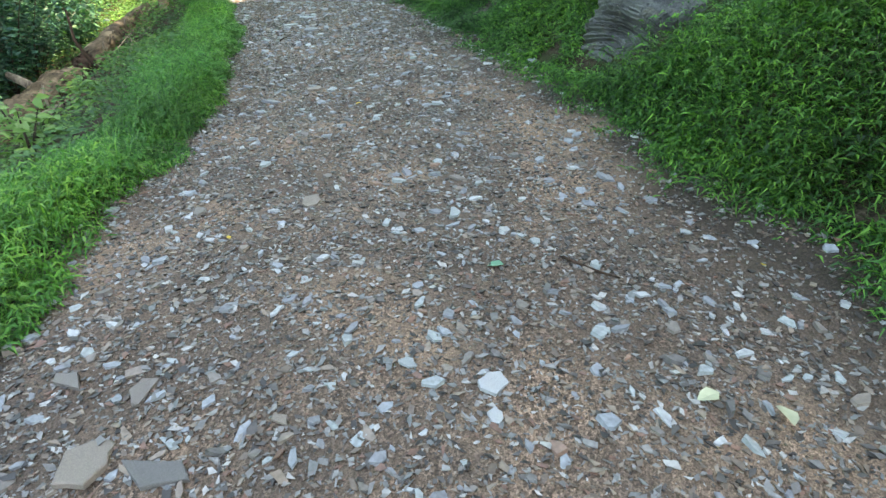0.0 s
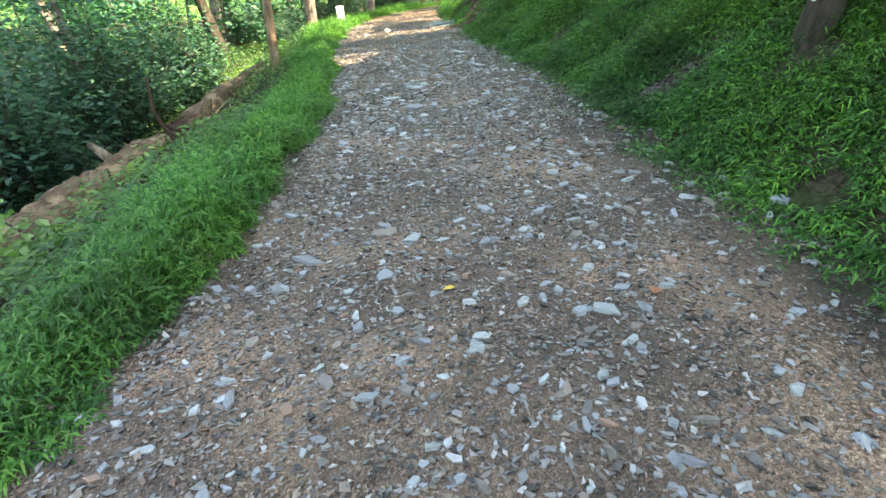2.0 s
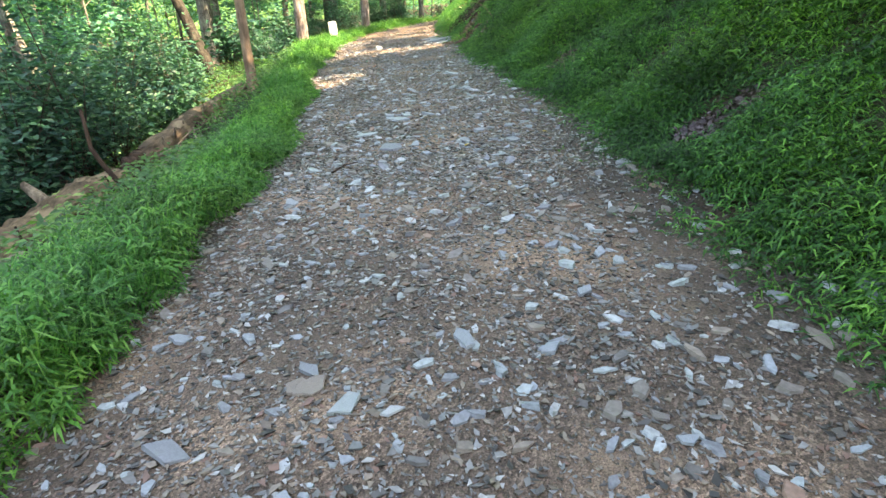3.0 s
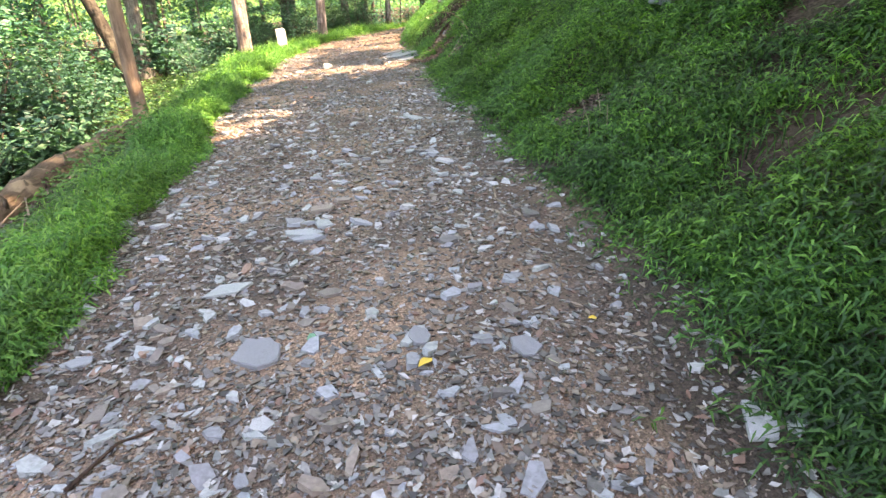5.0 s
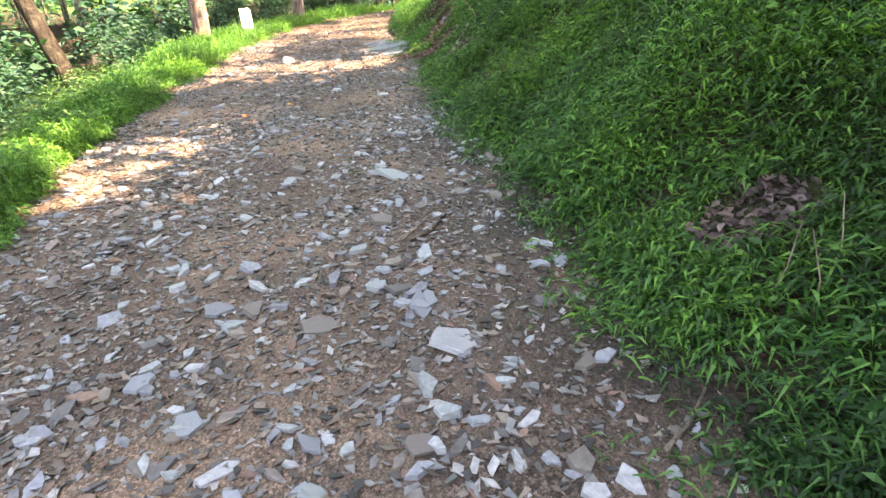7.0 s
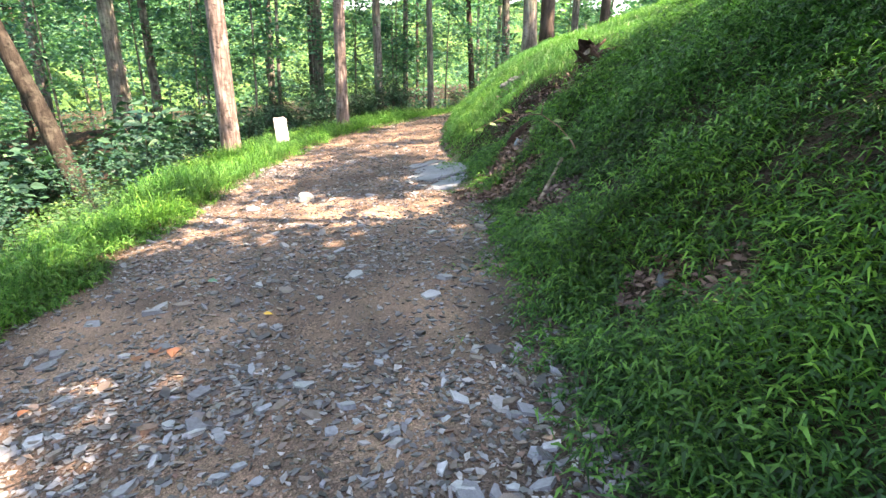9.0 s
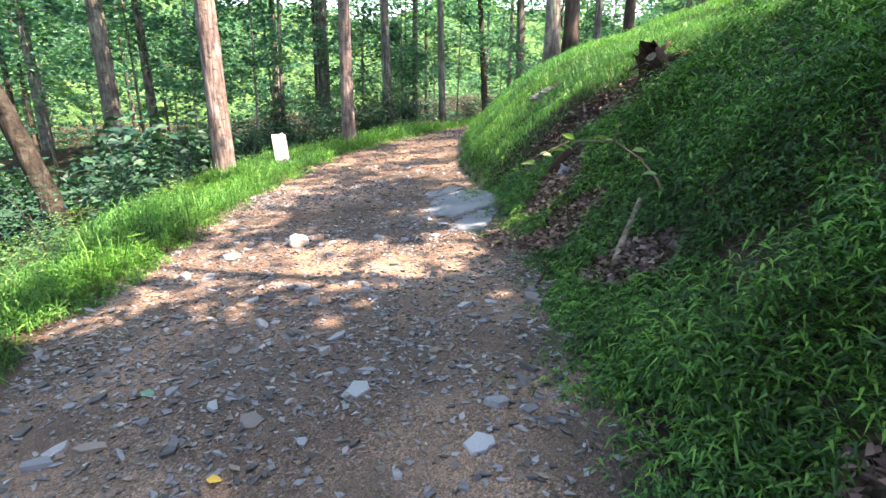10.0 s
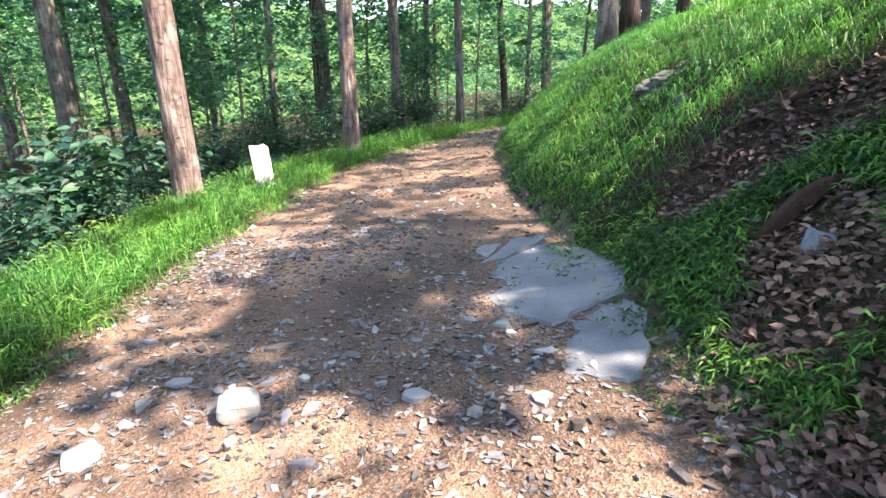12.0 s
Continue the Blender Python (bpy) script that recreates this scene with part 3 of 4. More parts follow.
# ---- undergrowth ----
def make_shrub(high, wide, count, size, seed, leaf=M_SHRUB, stems=5, rich=False):
    """Thin stems from one root with layered sprays of broad leaves."""
    r = np.random.default_rng(seed)
    shrub = new("shrub")
    pts, tips = [], []
    for s in range(stems):
        az, out = r.uniform(0, 6.28), r.uniform(0.35, 1) * wide
        top = np.array([math.cos(az) * out, math.sin(az) * out, high * r.uniform(0.55, 1)])
        t = np.linspace(0, 1, 7)[:, None]
        line = top * t * [1, 1, 0] + np.array([0, 0, top[2]]) * t ** 0.7
        link("stem", tube_mesh("stem", line, np.linspace(0.022, 0.005, 7), 5, 0, seed + s), M_BARK_DARK, shrub)
        k = count // stems
        f = r.uniform(0.25, 1.05, (k, 1))
        pts.append(top * f * [1, 1, 0] + np.array([0, 0, top[2]]) * f ** 0.7 + r.normal(0, 1, (k, 3)) * [0.28 * wide, 0.28 * wide, 0.09 * high])
    link("foliage", leaves_mesh("foliage", np.concatenate(pts), size, seed, 0.62, 0.55, rich), leaf, shrub)
    return shrub


shrubs = [make_shrub(1.6 + 0.5 * k, 1.0 + 0.16 * k, 800, 0.16, 300 + k, M_SHRUB, 6) for k in range(4)]
r = np.random.default_rng(33)
count = 0
while count < 120:
    y = r.uniform(5, 40)
    x = left_edge(y) - np.interp(y, [16, 24, 30], [2.6, 2.6, 3.2]) - abs(r.normal(0, 5.0))
    if y < 19.5 and -6.6 < x < -3.6 or y < 11 and x > -5.2 or in_glade(x, y, 1.3):
        continue
    t = shrubs[count] if count < 4 else copy_thing(shrubs[count % 4], Matrix())
    stand(t, x, y, r.uniform(0, 360), r.uniform(0.6, 1.25) * np.interp(y, [24, 30], [1, 0.6]))
    tagged(t, "leafy green understory shrub with broad leaves", "shrub", "understory shrubs")
    count += 1

for k, (x, y, size) in enumerate(((-6.2, 7.0, 0.8), (-6.6, 8.6, 0.9), (-6.9, 10.0, 1.0), (-6.7, 11.4, 0.9), (-7.0, 12.8, 1.0), (-6.8, 14.6, 0.8), (-7.0, 16.4, 0.9), (-6.0, 5.4, 0.7), (-7.4, 9.2, 1.1), (-7.6, 11.6, 1.2), (-7.8, 13.8, 1.1),
                                  (-4.4, 21.2, 0.35), (-6.0, 27.3, 0.5), (-6.4, 29.4, 0.55), (-5.2, 31.4, 0.45), (-4.4, 33.4, 0.5), (-3.2, 35.2, 0.5), (-1.6, 37.0, 0.5))):
    t = copy_thing(shrubs[k % 4], Matrix())
    tagged(stand(t, x, y, 70 * k, size), "leafy green understory shrub with broad leaves", "shrub", "understory shrubs")
# bushes with broad leaf sprays just below the verge
broad = [make_shrub(1.9 + 0.3 * k, 1.1, 420, 0.26, 360 + k, M_SHRUB, 8, True) for k in range(2)]
for k, (x, y, size) in enumerate(((-6.7, 18.8, 0.7), (-7.9, 20.8, 0.8), (-8.6, 19.2, 1.0), (-4.9, 23.4, 0.5), (-9.6, 22.4, 1.1), (-9.8, 24.8, 1.2), (-7.2, 27.4, 0.95), (-8.6, 29.0, 1.1), (-6.0, 25.0, 0.6), (-5.8, 28.6, 0.7), (-10.4, 28.2, 1.2))):
    t = broad[k] if k < 2 else copy_thing(broad[k % 2], Matrix())
    tagged(stand(t, x, y, 63 * k, size), "green bush with broad drooping leaf sprays below the verge", "shrub", "broad-leaved bushes")

M_SAP = leaf_mat("sapling_leaf", (0.11, 0.22, 0.05), (0.17, 0.3, 0.08), (0.26, 0.38, 0.13), 0.35)
for k, (x, y, high) in enumerate(((-3.1, 6.4, 0.75), (-3.0, 5.2, 0.5), (-3.5, 7.6, 0.6), (-2.7, 4.2, 0.45), (-3.6, 9.6, 0.4))):
    t = make_shrub(high, 0.42, 90, 0.14, 340 + k, M_SAP, 4, True)
    tagged(stand(t, x, y, 50 * k), "low seedling bush with light green leaves by the verge", "shrub", "verge seedlings")

# far leaves of the wood, beyond counting
r = np.random.default_rng(5)
n = 3300
ang, dist = r.uniform(radians(15), radians(215), n), 15 + 72 * r.random(n) ** 0.85
hx, hy = -2 + np.cos(ang) * dist, 14 + np.sin(ang) * dist
keep = ((hx < left_edge(hy) - 7) | (hy > 43)) & ~in_glade(hx, hy, 2.2)
hx, hy, dist = hx[keep], hy[keep], dist[keep]
hz = land(hx, hy) + 0.6 + r.random(len(hx)) * (4.5 + 0.13 * dist)
per = 64
wide = np.repeat(r.uniform(0.5, 1.6, len(hx)), per)
k = len(wide)
fx, fy = np.repeat(hx, per) + r.normal(0, 1, k) * wide, np.repeat(hy, per) + r.normal(0, 1, k) * wide
fz = np.repeat(hz, per) + r.normal(0, 0.12, k) * wide - 0.1 * ((fx - np.repeat(hx, per)) ** 2 + (fy - np.repeat(hy, per)) ** 2)
fz, dist = np.maximum(fz, land(fx, fy) + 0.1), np.repeat(dist, per)
far = link("far_foliage", leaves_mesh("far_foliage", np.stack([fx, fy, fz], -1), 0.13 + 0.0036 * dist, 6, 0.5, 0.6), M_LEAF)
tagged(far, "dense sunlit green foliage of the distant wood", "foliage", kind="stuff")

# low leafy plants on the slope below the verge
n = 60000
y = r.uniform(0, 40, n)
x = left_edge(y) - np.interp(y, [0, 6, 16, 20, 26, 30], [1.2, 0.75, 0.7, 0.9, 2.0, 2.2]) - abs(r.normal(0, 3.2, n))
ok = (vnoise(x, y, 0.8) + 0.3 * r.random(n) > 0.38) & ((np.abs(x + 4.7) > 0.55) | (y < 8) | (y > 18) | (r.random(n) < 0.2))
x, y = x[ok], y[ok]
z = land(x, y) + r.random(len(x)) ** 1.5 * 0.5 * vnoise(x, y, 0.5)
tagged(link("undergrowth", leaves_mesh("undergrowth", np.stack([x, y, z], -1), 0.085, 44, 0.65, 0.5), M_UNDER), "low leafy green plants and ferns on the wooded slope", "undergrowth", kind="stuff")

# ---- grass ----
BARE = [(2.6, 8.7, 0.2), (2.95, 8.7, 0.13), (1.45, 18.95, 0.24), (1.62, 18.7, 0.18), (1.3, 20.0, 0.34), (1.28, 20.8, 0.34), (1.42, 21.1, 0.3), (1.37, 22.2, 0.26), (1.63, 22.1, 0.28), (1.9, 21.95, 0.28),
        (2.15, 21.8, 0.3), (1.64, 24.0, 0.25), (1.8, 16.8, 0.16), (2.04, 16.5, 0.16), (2.34, 12.8, 0.22), (2.36, 21.4, 0.34), (3.05, 5.5, 0.4), (3.5, 5.55, 0.5), (3.9, 5.5, 0.4), (2.5, 5.9, 0.2), (3.28, 7.5, 0.28), (3.1, 4.95, 0.3), (3.5, 4.9, 0.3)]


def bare(x, y):
    out = np.zeros(len(x), bool)
    for bx, by, br in BARE:
        out |= np.hypot(x - bx, y - by) < br * (0.7 + 0.6 * vnoise(x, y, 4.0))
    return out


def beside_bare(x, y):
    """Grass is short round the bare places."""
    out = np.ones(len(x))
    for bx, by, br in BARE:
        out = np.minimum(out, np.clip((np.hypot(x - bx, y - by) - br) / 0.6, 0.3, 1))
    return out


def sprigs(x, y, tall, leaves, size, seed, grow=1.0):
    """Soft stilt grass: stems set with lance leaves that arch outwards."""
    r = np.random.default_rng(seed)
    m = len(x)
    root = np.repeat(np.stack([x, y, land(x, y)], -1), leaves, 0)
    f = np.tile(np.linspace(0.25, 1, leaves), m)
    root[:, 2] += f * np.repeat(tall, leaves)
    tip = r.normal(0, 0.22, (m, 2)) * tall[:, None]
    root[:, :2] += r.normal(0, 0.02, (len(root), 2)) + f[:, None] * np.repeat(tip, leaves, 0)
    az = r.uniform(0, 2 * np.pi, len(root))
    way = np.stack([np.cos(az), np.sin(az), 0 * az], -1)
    k = len(root)
    grow = np.repeat(np.broadcast_to(grow, m), leaves)
    return lances(root, way, r.uniform(*size, k) * grow, r.uniform(0.008, 0.0145, k) * grow, r.uniform(0.0, 0.6, k), r.uniform(0.1, 0.6, k), seed)


def verge_spots(n, seed):
    r = np.random.default_rng(seed)
    y = r.uniform(-1, 36, n)
    wide = np.interp(y, [0, 6, 16, 18, 22, 26, 30], [1.3, 0.85, 0.75, 0.75, 1.2, 2.2, 2.2])
    x = left_edge(y) - r.uniform(-0.06, 1, n) * wide + 0.24 * (vnoise(y, y * 0, 1.6) - 0.5) + 0.14 * (vnoise(y, y * 0 + 3, 5.0) - 0.5)
    keep = vnoise(x, y, 2.2) + 0.35 * r.random(n) > 0.3
    return x[keep], y[keep], np.clip((left_edge(y) - x + 0.12) / 0.25, 0.3, 1)[keep], r


x, y, inner, r = verge_spots(36000, 11)
ok = r.random(len(x)) < np.interp(y, [8, 16, 20], [0.9, 0.7, 0.15])
x, y, inner = x[ok], y[ok], inner[ok]
v, f = sprigs(x, y, r.uniform(0.08, 0.32, len(x)) * (0.4 + 1.1 * vnoise(x, y, 1.5)) * inner, 7, (0.055, 0.125), 11)
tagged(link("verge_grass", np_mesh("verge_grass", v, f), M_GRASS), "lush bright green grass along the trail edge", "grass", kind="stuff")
x, y, inner, r = verge_spots(52000, 13)
az = r.normal(0.2, 1.5, len(x))
v, f = blades(np.stack([x, y, land(x, y) - 0.01], -1), np.stack([np.cos(az), np.sin(az), 0 * az], -1), r.uniform(0.2, 0.46, len(x)) * inner * (0.45 + 0.9 * vnoise(x, y, 1.5)),
              r.uniform(0.005, 0.01, len(x)), r.uniform(0.6, 1.25, len(x)), r.uniform(0.05, 0.45, len(x)), 13)
tagged(link("verge_blades", np_mesh("verge_blades", v, f), M_GRASS), "long thin grass blades arching over the trail edge", "grass", kind="stuff")

r = np.random.default_rng(12)
n = 120000
y = r.uniform(-1, 25, n)
e = r.random(n) ** 1.4 * np.interp(y, [0, 20, 35], [4.2, 4.6, 5.0])
e = np.where(r.random(n) < 0.035, -abs(r.normal(0, 0.16, n)), e - 0.02)
x = right_edge(y) + 0.12 + e + 0.34 * (vnoise(y, y * 0 + 9, 1.4) - 0.5) + 0.2 * (vnoise(y, y * 0 + 5, 4.0) - 0.5)
clump = 0.6 * vnoise(x, y, 1.5) + 0.4 * vnoise(x + 7, y, 3.7)
keep = (clump + 0.3 * r.random(n) > 0.4 + 0.09 * np.clip(e - 1.3, 0, 1.5) * np.interp(y, [8, 11, 16, 18], [0, 1, 1, 0])) & ~bare(x, y) & (y < spur(x) + r.normal(-0.1, 0.15, n))
x, y, clump = x[keep], y[keep], clump[keep]
hump = 0.15 + 2.9 * np.clip(clump - 0.25, 0, 1) ** 1.3 + 0.7 * vnoise(x, y, 0.6) ** 2
tall = r.uniform(0.12, 0.42, len(x)) * hump * np.clip((x - right_edge(y) + 0.1) / 0.35, 0.22, 1) * beside_bare(x, y)
v, f = sprigs(x, y, tall, 5, (0.06, 0.128), 12, 0.95 + 0.1 * np.clip(x - right_edge(y), 0, 4))
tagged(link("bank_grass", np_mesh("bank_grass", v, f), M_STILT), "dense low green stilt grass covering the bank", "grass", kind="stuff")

# fine grass on the bank beyond the eroded step
n = 74000
y = 21.2 + 14 * r.random(n) ** 1.3
x = right_edge(y) + 0.02 + r.random(n) ** 1.15 * 5.2 + 0.2 * (vnoise(y, y * 0 + 5, 4.0) - 0.5)
keep = (y > spur(x) + r.normal(0.12, 0.1, n)) & ~bare(x, y) & (vnoise(x, y, 2.4) + 0.4 * r.random(n) > 0.25)
x, y = x[keep], y[keep]
az = r.normal(3.4, 1.1, len(x))
v, f = blades(np.stack([x, y, land(x, y) - 0.01], -1), np.stack([np.cos(az), np.sin(az), 0 * az], -1), r.uniform(0.12, 0.3, len(x)) * (0.5 + 0.8 * vnoise(x, y, 1.3)) * np.clip((x - right_edge(y)) / 0.3, 0.45, 1),
              r.uniform(0.005, 0.009, len(x)) * np.interp(y, [22, 32], [1.0, 1.9]), r.uniform(0.5, 1.1, len(x)), r.uniform(0.25, 0.75, len(x)), 18)
tagged(link("fine_grass", np_mesh("fine_grass", v, f), M_FINE), "fine pale green grass on the sunlit crest of the bank", "grass", kind="stuff")

# taller blades that stand out of the bank grass
n = 16000
y = r.uniform(0, 24, n)
x = right_edge(y) + 0.1 + r.random(n) ** 1.3 * 3.8
ok = (vnoise(x, y, 1.3) > 0.42) & ~bare(x, y) & (y < spur(x))
x, y = x[ok], y[ok]
az = r.uniform(0, 6.28, len(x))
v, f = blades(np.stack([x, y, land(x, y) - 0.01], -1), np.stack([np.cos(az), np.sin(az), 0 * az], -1), r.uniform(0.14, 0.4, len(x)) * (0.4 + vnoise(x, y, 1.1)) * np.clip((x - right_edge(y)) / 0.4, 0.4, 1) * beside_bare(x, y),
              r.uniform(0.006, 0.012, len(x)), r.uniform(0.6, 1.2, len(x)), r.uniform(0.1, 0.5, len(x)), 15)
tagged(link("bank_blades", np_mesh("bank_blades", v, f), M_STILT), "taller bright green grass blades standing on the bank", "grass", kind="stuff")

# broad-leaved herbs among the bank grass
n = 9000
y = r.uniform(0, 33, n)
x = right_edge(y) + 0.25 + r.random(n) ** 1.2 * 3.6
ok = (vnoise(x, y, 0.9) > 0.56) & ~bare(x, y) & (y < spur(x))
x, y = x[ok], y[ok]
z = land(x, y) + 0.05 + 0.28 * r.random(len(x)) * vnoise(x, y, 1.1)
tagged(link("bank_herbs", leaves_mesh("bank_herbs", np.stack([x, y, z], -1), 0.06, 46, 0.7, 0.6, True), M_UNDER), "small broad-leaved weeds among the bank grass", "weeds", kind="stuff")

# ---- rocks ----
def plate_mesh(name, outline, thick, seed, rough=0.012, bevel=0.012):
    """An uneven flat stone: outline in metres, worn edges, slightly bumpy top."""
    r = np.random.default_rng(seed)
    bm = bmesh.new()
    pts = []
    for k, (x, y) in enumerate(outline):
        nx, ny = outline[(k + 1) % len(outline)]
        for s in (0.0, 0.34, 0.67):
            pts.append((x + (nx - x) * s + r.normal(0, rough), y + (ny - y) * s + r.normal(0, rough)))
    rings = [(1.0, -thick), (1.0, -bevel * 1.2), (0.975, 0.0)]
    cx, cy = np.mean(pts, 0)
    rows = [[bm.verts.new((cx + (x - cx) * s, cy + (y - cy) * s, z)) for x, y in pts] for i, (s, z) in enumerate(rings)]
    for a, b in zip(rows, rows[1:]):
        for k in range(len(pts)):
            bm.faces.new((a[k], a[(k + 1) % len(pts)], b[(k + 1) % len(pts)], b[k]))
    bm.faces.new(rows[-1])
    me = bpy.data.meshes.new(name)
    bm.to_mesh(me)
    bm.free()
    return me


slab = new("rock_slab")
slab.matrix_basis = pose(0.35, 21.8, 0.145)
PLATES = [
    ([(-0.56, 0.44), (-0.4, 0.63), (0.04, 0.98), (0.17, 0.92), (0.38, 0.68), (0.52, 0.2), (0.44, -0.2), (0.18, -0.35), (-0.06, -0.53), (-0.3, -0.3), (-0.34, -0.14), (-0.5, 0.08)], 0.0),
    ([(-0.04, -0.57), (0.19, -0.39), (0.42, -0.25), (0.48, -0.45), (0.38, -0.8), (0.24, -1.13), (0.08, -1.09), (-0.1, -0.98), (-0.32, -0.62)], -0.025),
    ([(-0.47, 0.66), (-0.3, 0.9), (-0.12, 1.2), (0.1, 1.04), (-0.02, 0.95), (-0.27, 0.72)], -0.005),
    ([(-0.28, 1.17), (-0.17, 1.76), (0.03, 1.83), (0.14, 1.26), (0.08, 1.08), (-0.1, 1.24)], -0.02),
    ([(-0.8, 0.2), (-0.7, 0.38), (-0.58, 0.4), (-0.52, 0.06), (-0.42, -0.27), (-0.6, -0.2)], -0.03),
    ([(-0.5, 0.7), (-0.62, 0.86), (-0.42, 1.22), (-0.26, 1.12), (-0.34, 0.92)], -0.02),
    ([(-0.44, -0.34), (-0.5, -0.55), (-0.36, -0.72), (-0.3, -0.6)], -0.035),
]
for n, (outline, drop) in enumerate(PLATES):
    p = link("plate", plate_mesh("plate", outline, 0.12, 500 + n, 0.012, 0.015), M_SLAB, slab)
    p.matrix_basis = pose(0, 0, drop, 0.8 * (n % 3 - 1), -9.6, 0)
tagged(slab, "cracked blue-grey slate slab lying flush at the trail edge", "rock")


def make_rock(name, size, seed, material, ribs=0.0, turn=0.0, tilt=0.5, rows=26, cols=40, noisy=0.22, blocky=0.8):
    """A stone from a displaced ball, with ledges along its bedding where ribs is given."""
    r = np.random.default_rng(seed)
    lat, lon = np.meshgrid(np.linspace(-1.565, 1.565, rows), np.linspace(0, 2 * np.pi, cols, endpoint=False), indexing="ij")
    d = np.stack([np.cos(lat) * np.cos(lon), np.cos(lat) * np.sin(lon), np.sin(lat)], -1)
    ph = r.random(12) * 6.28
    bump = sum(np.sin(d[..., i % 3] * (2.2 + i * 1.3) + d[..., (i + 1) % 3] * (1.7 + i) + ph[i]) / (1.5 + i) for i in range(6))
    rad = 1 + noisy * bump
    if ribs:
        bed = d[..., 2] * math.cos(tilt) + d[..., 0] * math.sin(tilt) + 0.16 * np.sin(d[..., 0] * 3 + ph[7]) + 0.1 * np.sin(d[..., 1] * 4 + ph[8])
        saw = (bed * 5.2) % 1.0
        grit = np.random.default_rng(seed + 1).normal(0, 0.04 * ribs, rad.shape)
        rad = rad + grit + ribs * (saw ** 0.6 - 0.5) + 0.22 * ribs * ((bed * 13.7) % 1.0 - 0.5)
    v = np.sign(d) * np.abs(d) ** blocky * rad[..., None] * np.array(size)
    caps = [np.arange(cols)[::-1][None], ((rows - 1) * cols + np.arange(cols))[None]]
    return link(name, np_mesh(name, v.reshape(-1, 3), grid_faces(rows, cols, True), *caps), material)


boulder = make_rock("boulder", (0.72, 0.6, 0.52), 3, M_BOULDER, 0.16, 0.0, 0.5, 120, 150, 0.2)
boulder.matrix_basis = pose(3.45, 5.4, 0.54, 8, -14, 20)
tagged(boulder, "dark grey layered boulder with curved ribs set in the grassy bank", "rock")
ledge = make_rock("rock", (0.3, 0.2, 0.09), 8, M_SLAB, 0.08)
ledge.matrix_basis = pose(3.62, 13.9, float(land(3.62, 13.9)) + 0.07, 0, -22, 15)
tagged(ledge, "flat pale grey rock poking out of the bank", "rock")
block = make_rock("stone_block", (0.092, 0.08, 0.062), 14, M_PALE, 0.03, 0, 0.2, 14, 20, 0.07, 0.5)
block.matrix_basis = pose(-1.25, 20.62, float(trail_z(-1.25, 20.62)) + 0.045, 5, 8, 25)
tagged(block, "pale angular stone lying loose on the trail", "rock")
for x, y, s, tilt, m in ((1.62, 24.05, 0.2, -12, M_BOULDER), (1.72, 23.98, 0.17, -14, M_BOULDER), (1.6, 23.3, 0.07, -40, M_BOULDER), (2.66, 21.5, 0.15, -18, M_SLAB),
                         (1.47, 21.02, 0.08, -60, M_SLAB), (2.62, 20.5, 0.09, -45, M_BOULDER), (2.36, 6.3, 0.1, -10, M_SLAB), (1.86, 16.8, 0.05, -40, M_BOULDER)):
    k = make_rock("rock", (s, s * 0.8, s * 0.34), int(s * 1000 + x * 10), m, 0.1, 0, 0.1, 22, 30, 0.16, 0.65)
    k.matrix_basis = pose(x, y, float(land(x, y)) + s * 0.15, 0, tilt, 30 * x)
    tagged(k, "dark layered slate rock set in the bank" if m is M_BOULDER else "small grey slate rock embedded in the grassy bank", "rock", "bank rocks")

# ---- stump, sticks, logs ----
stump = new("stump")
stump.matrix_basis = pose(2.42, 21.42, float(land(2.42, 21.42)) + 0.08, 0, -56, 35)
t = np.linspace(0, 1, 9)
v, f = tube(np.stack([0.05 * t, 0 * t, 0.36 * t - 0.08], -1), 0.17 - 0.05 * t + 0.06 * np.exp(-t * 6), 18, 0.16, 4, False)
v[-18:, 2] += np.random.default_rng(2).uniform(-0.09, 0.1, 18)
inner, g = tube(np.stack([0.05 * t[2:7], 0 * t[2:7], 0.36 * t[2:7] - 0.1], -1), 0.105 - 0.03 * t[2:7], 18, 0.22, 5, True)
shell = link("shell", np_mesh("shell", v, *f), M_ROT, stump, "jagged dark rotten shell")
link("heart", np_mesh("heart", inner, *g), M_WOOD, shell, "bleached broken heartwood")
for q in range(6):
    az = q * 1.05 + 0.3
    line = [(math.cos(az) * s, math.sin(az) * s, 0.03 - 0.22 * s + 0.05 * math.sin(9 * s)) for s in np.linspace(0.1, 0.5, 7)]
    link("root", tube_mesh("root", line, np.linspace(0.05, 0.012, 7), 7, 0.1, q), M_ROT, stump)
stump.scale = (0.95, 0.95, 0.95)
tagged(stump, "uprooted rotten tree stump on the grassy bank", "stump")


def stick(points, r0, r1, material, label, name="stick", category="branch", seed=0):
    s = link(name, tube_mesh(name, points, np.linspace(r0, r1, len(points)), 8, 0.12, seed), material)
    return tagged(s, label, category)


def laid(rows, rise=0.02):
    return [(x, y, float(land(x, y)) + rise) for x, y in rows]


stick([(x, y, float(land(x, y)) + h) for x, y, h in ((1.47, 18.93, 0.02), (1.53, 19.04, 0.05), (1.6, 19.14, 0.07), (1.66, 19.23, 0.09), (1.72, 19.32, 0.12))], 0.028, 0.02, M_WOOD, "bare weathered stick leaning on the bank")
stick(laid([(0.95, 19.0), (1.1, 19.4), (1.05, 19.8)], 0.03), 0.012, 0.006, M_ROT, "thin dark twig on the trail edge", seed=4)

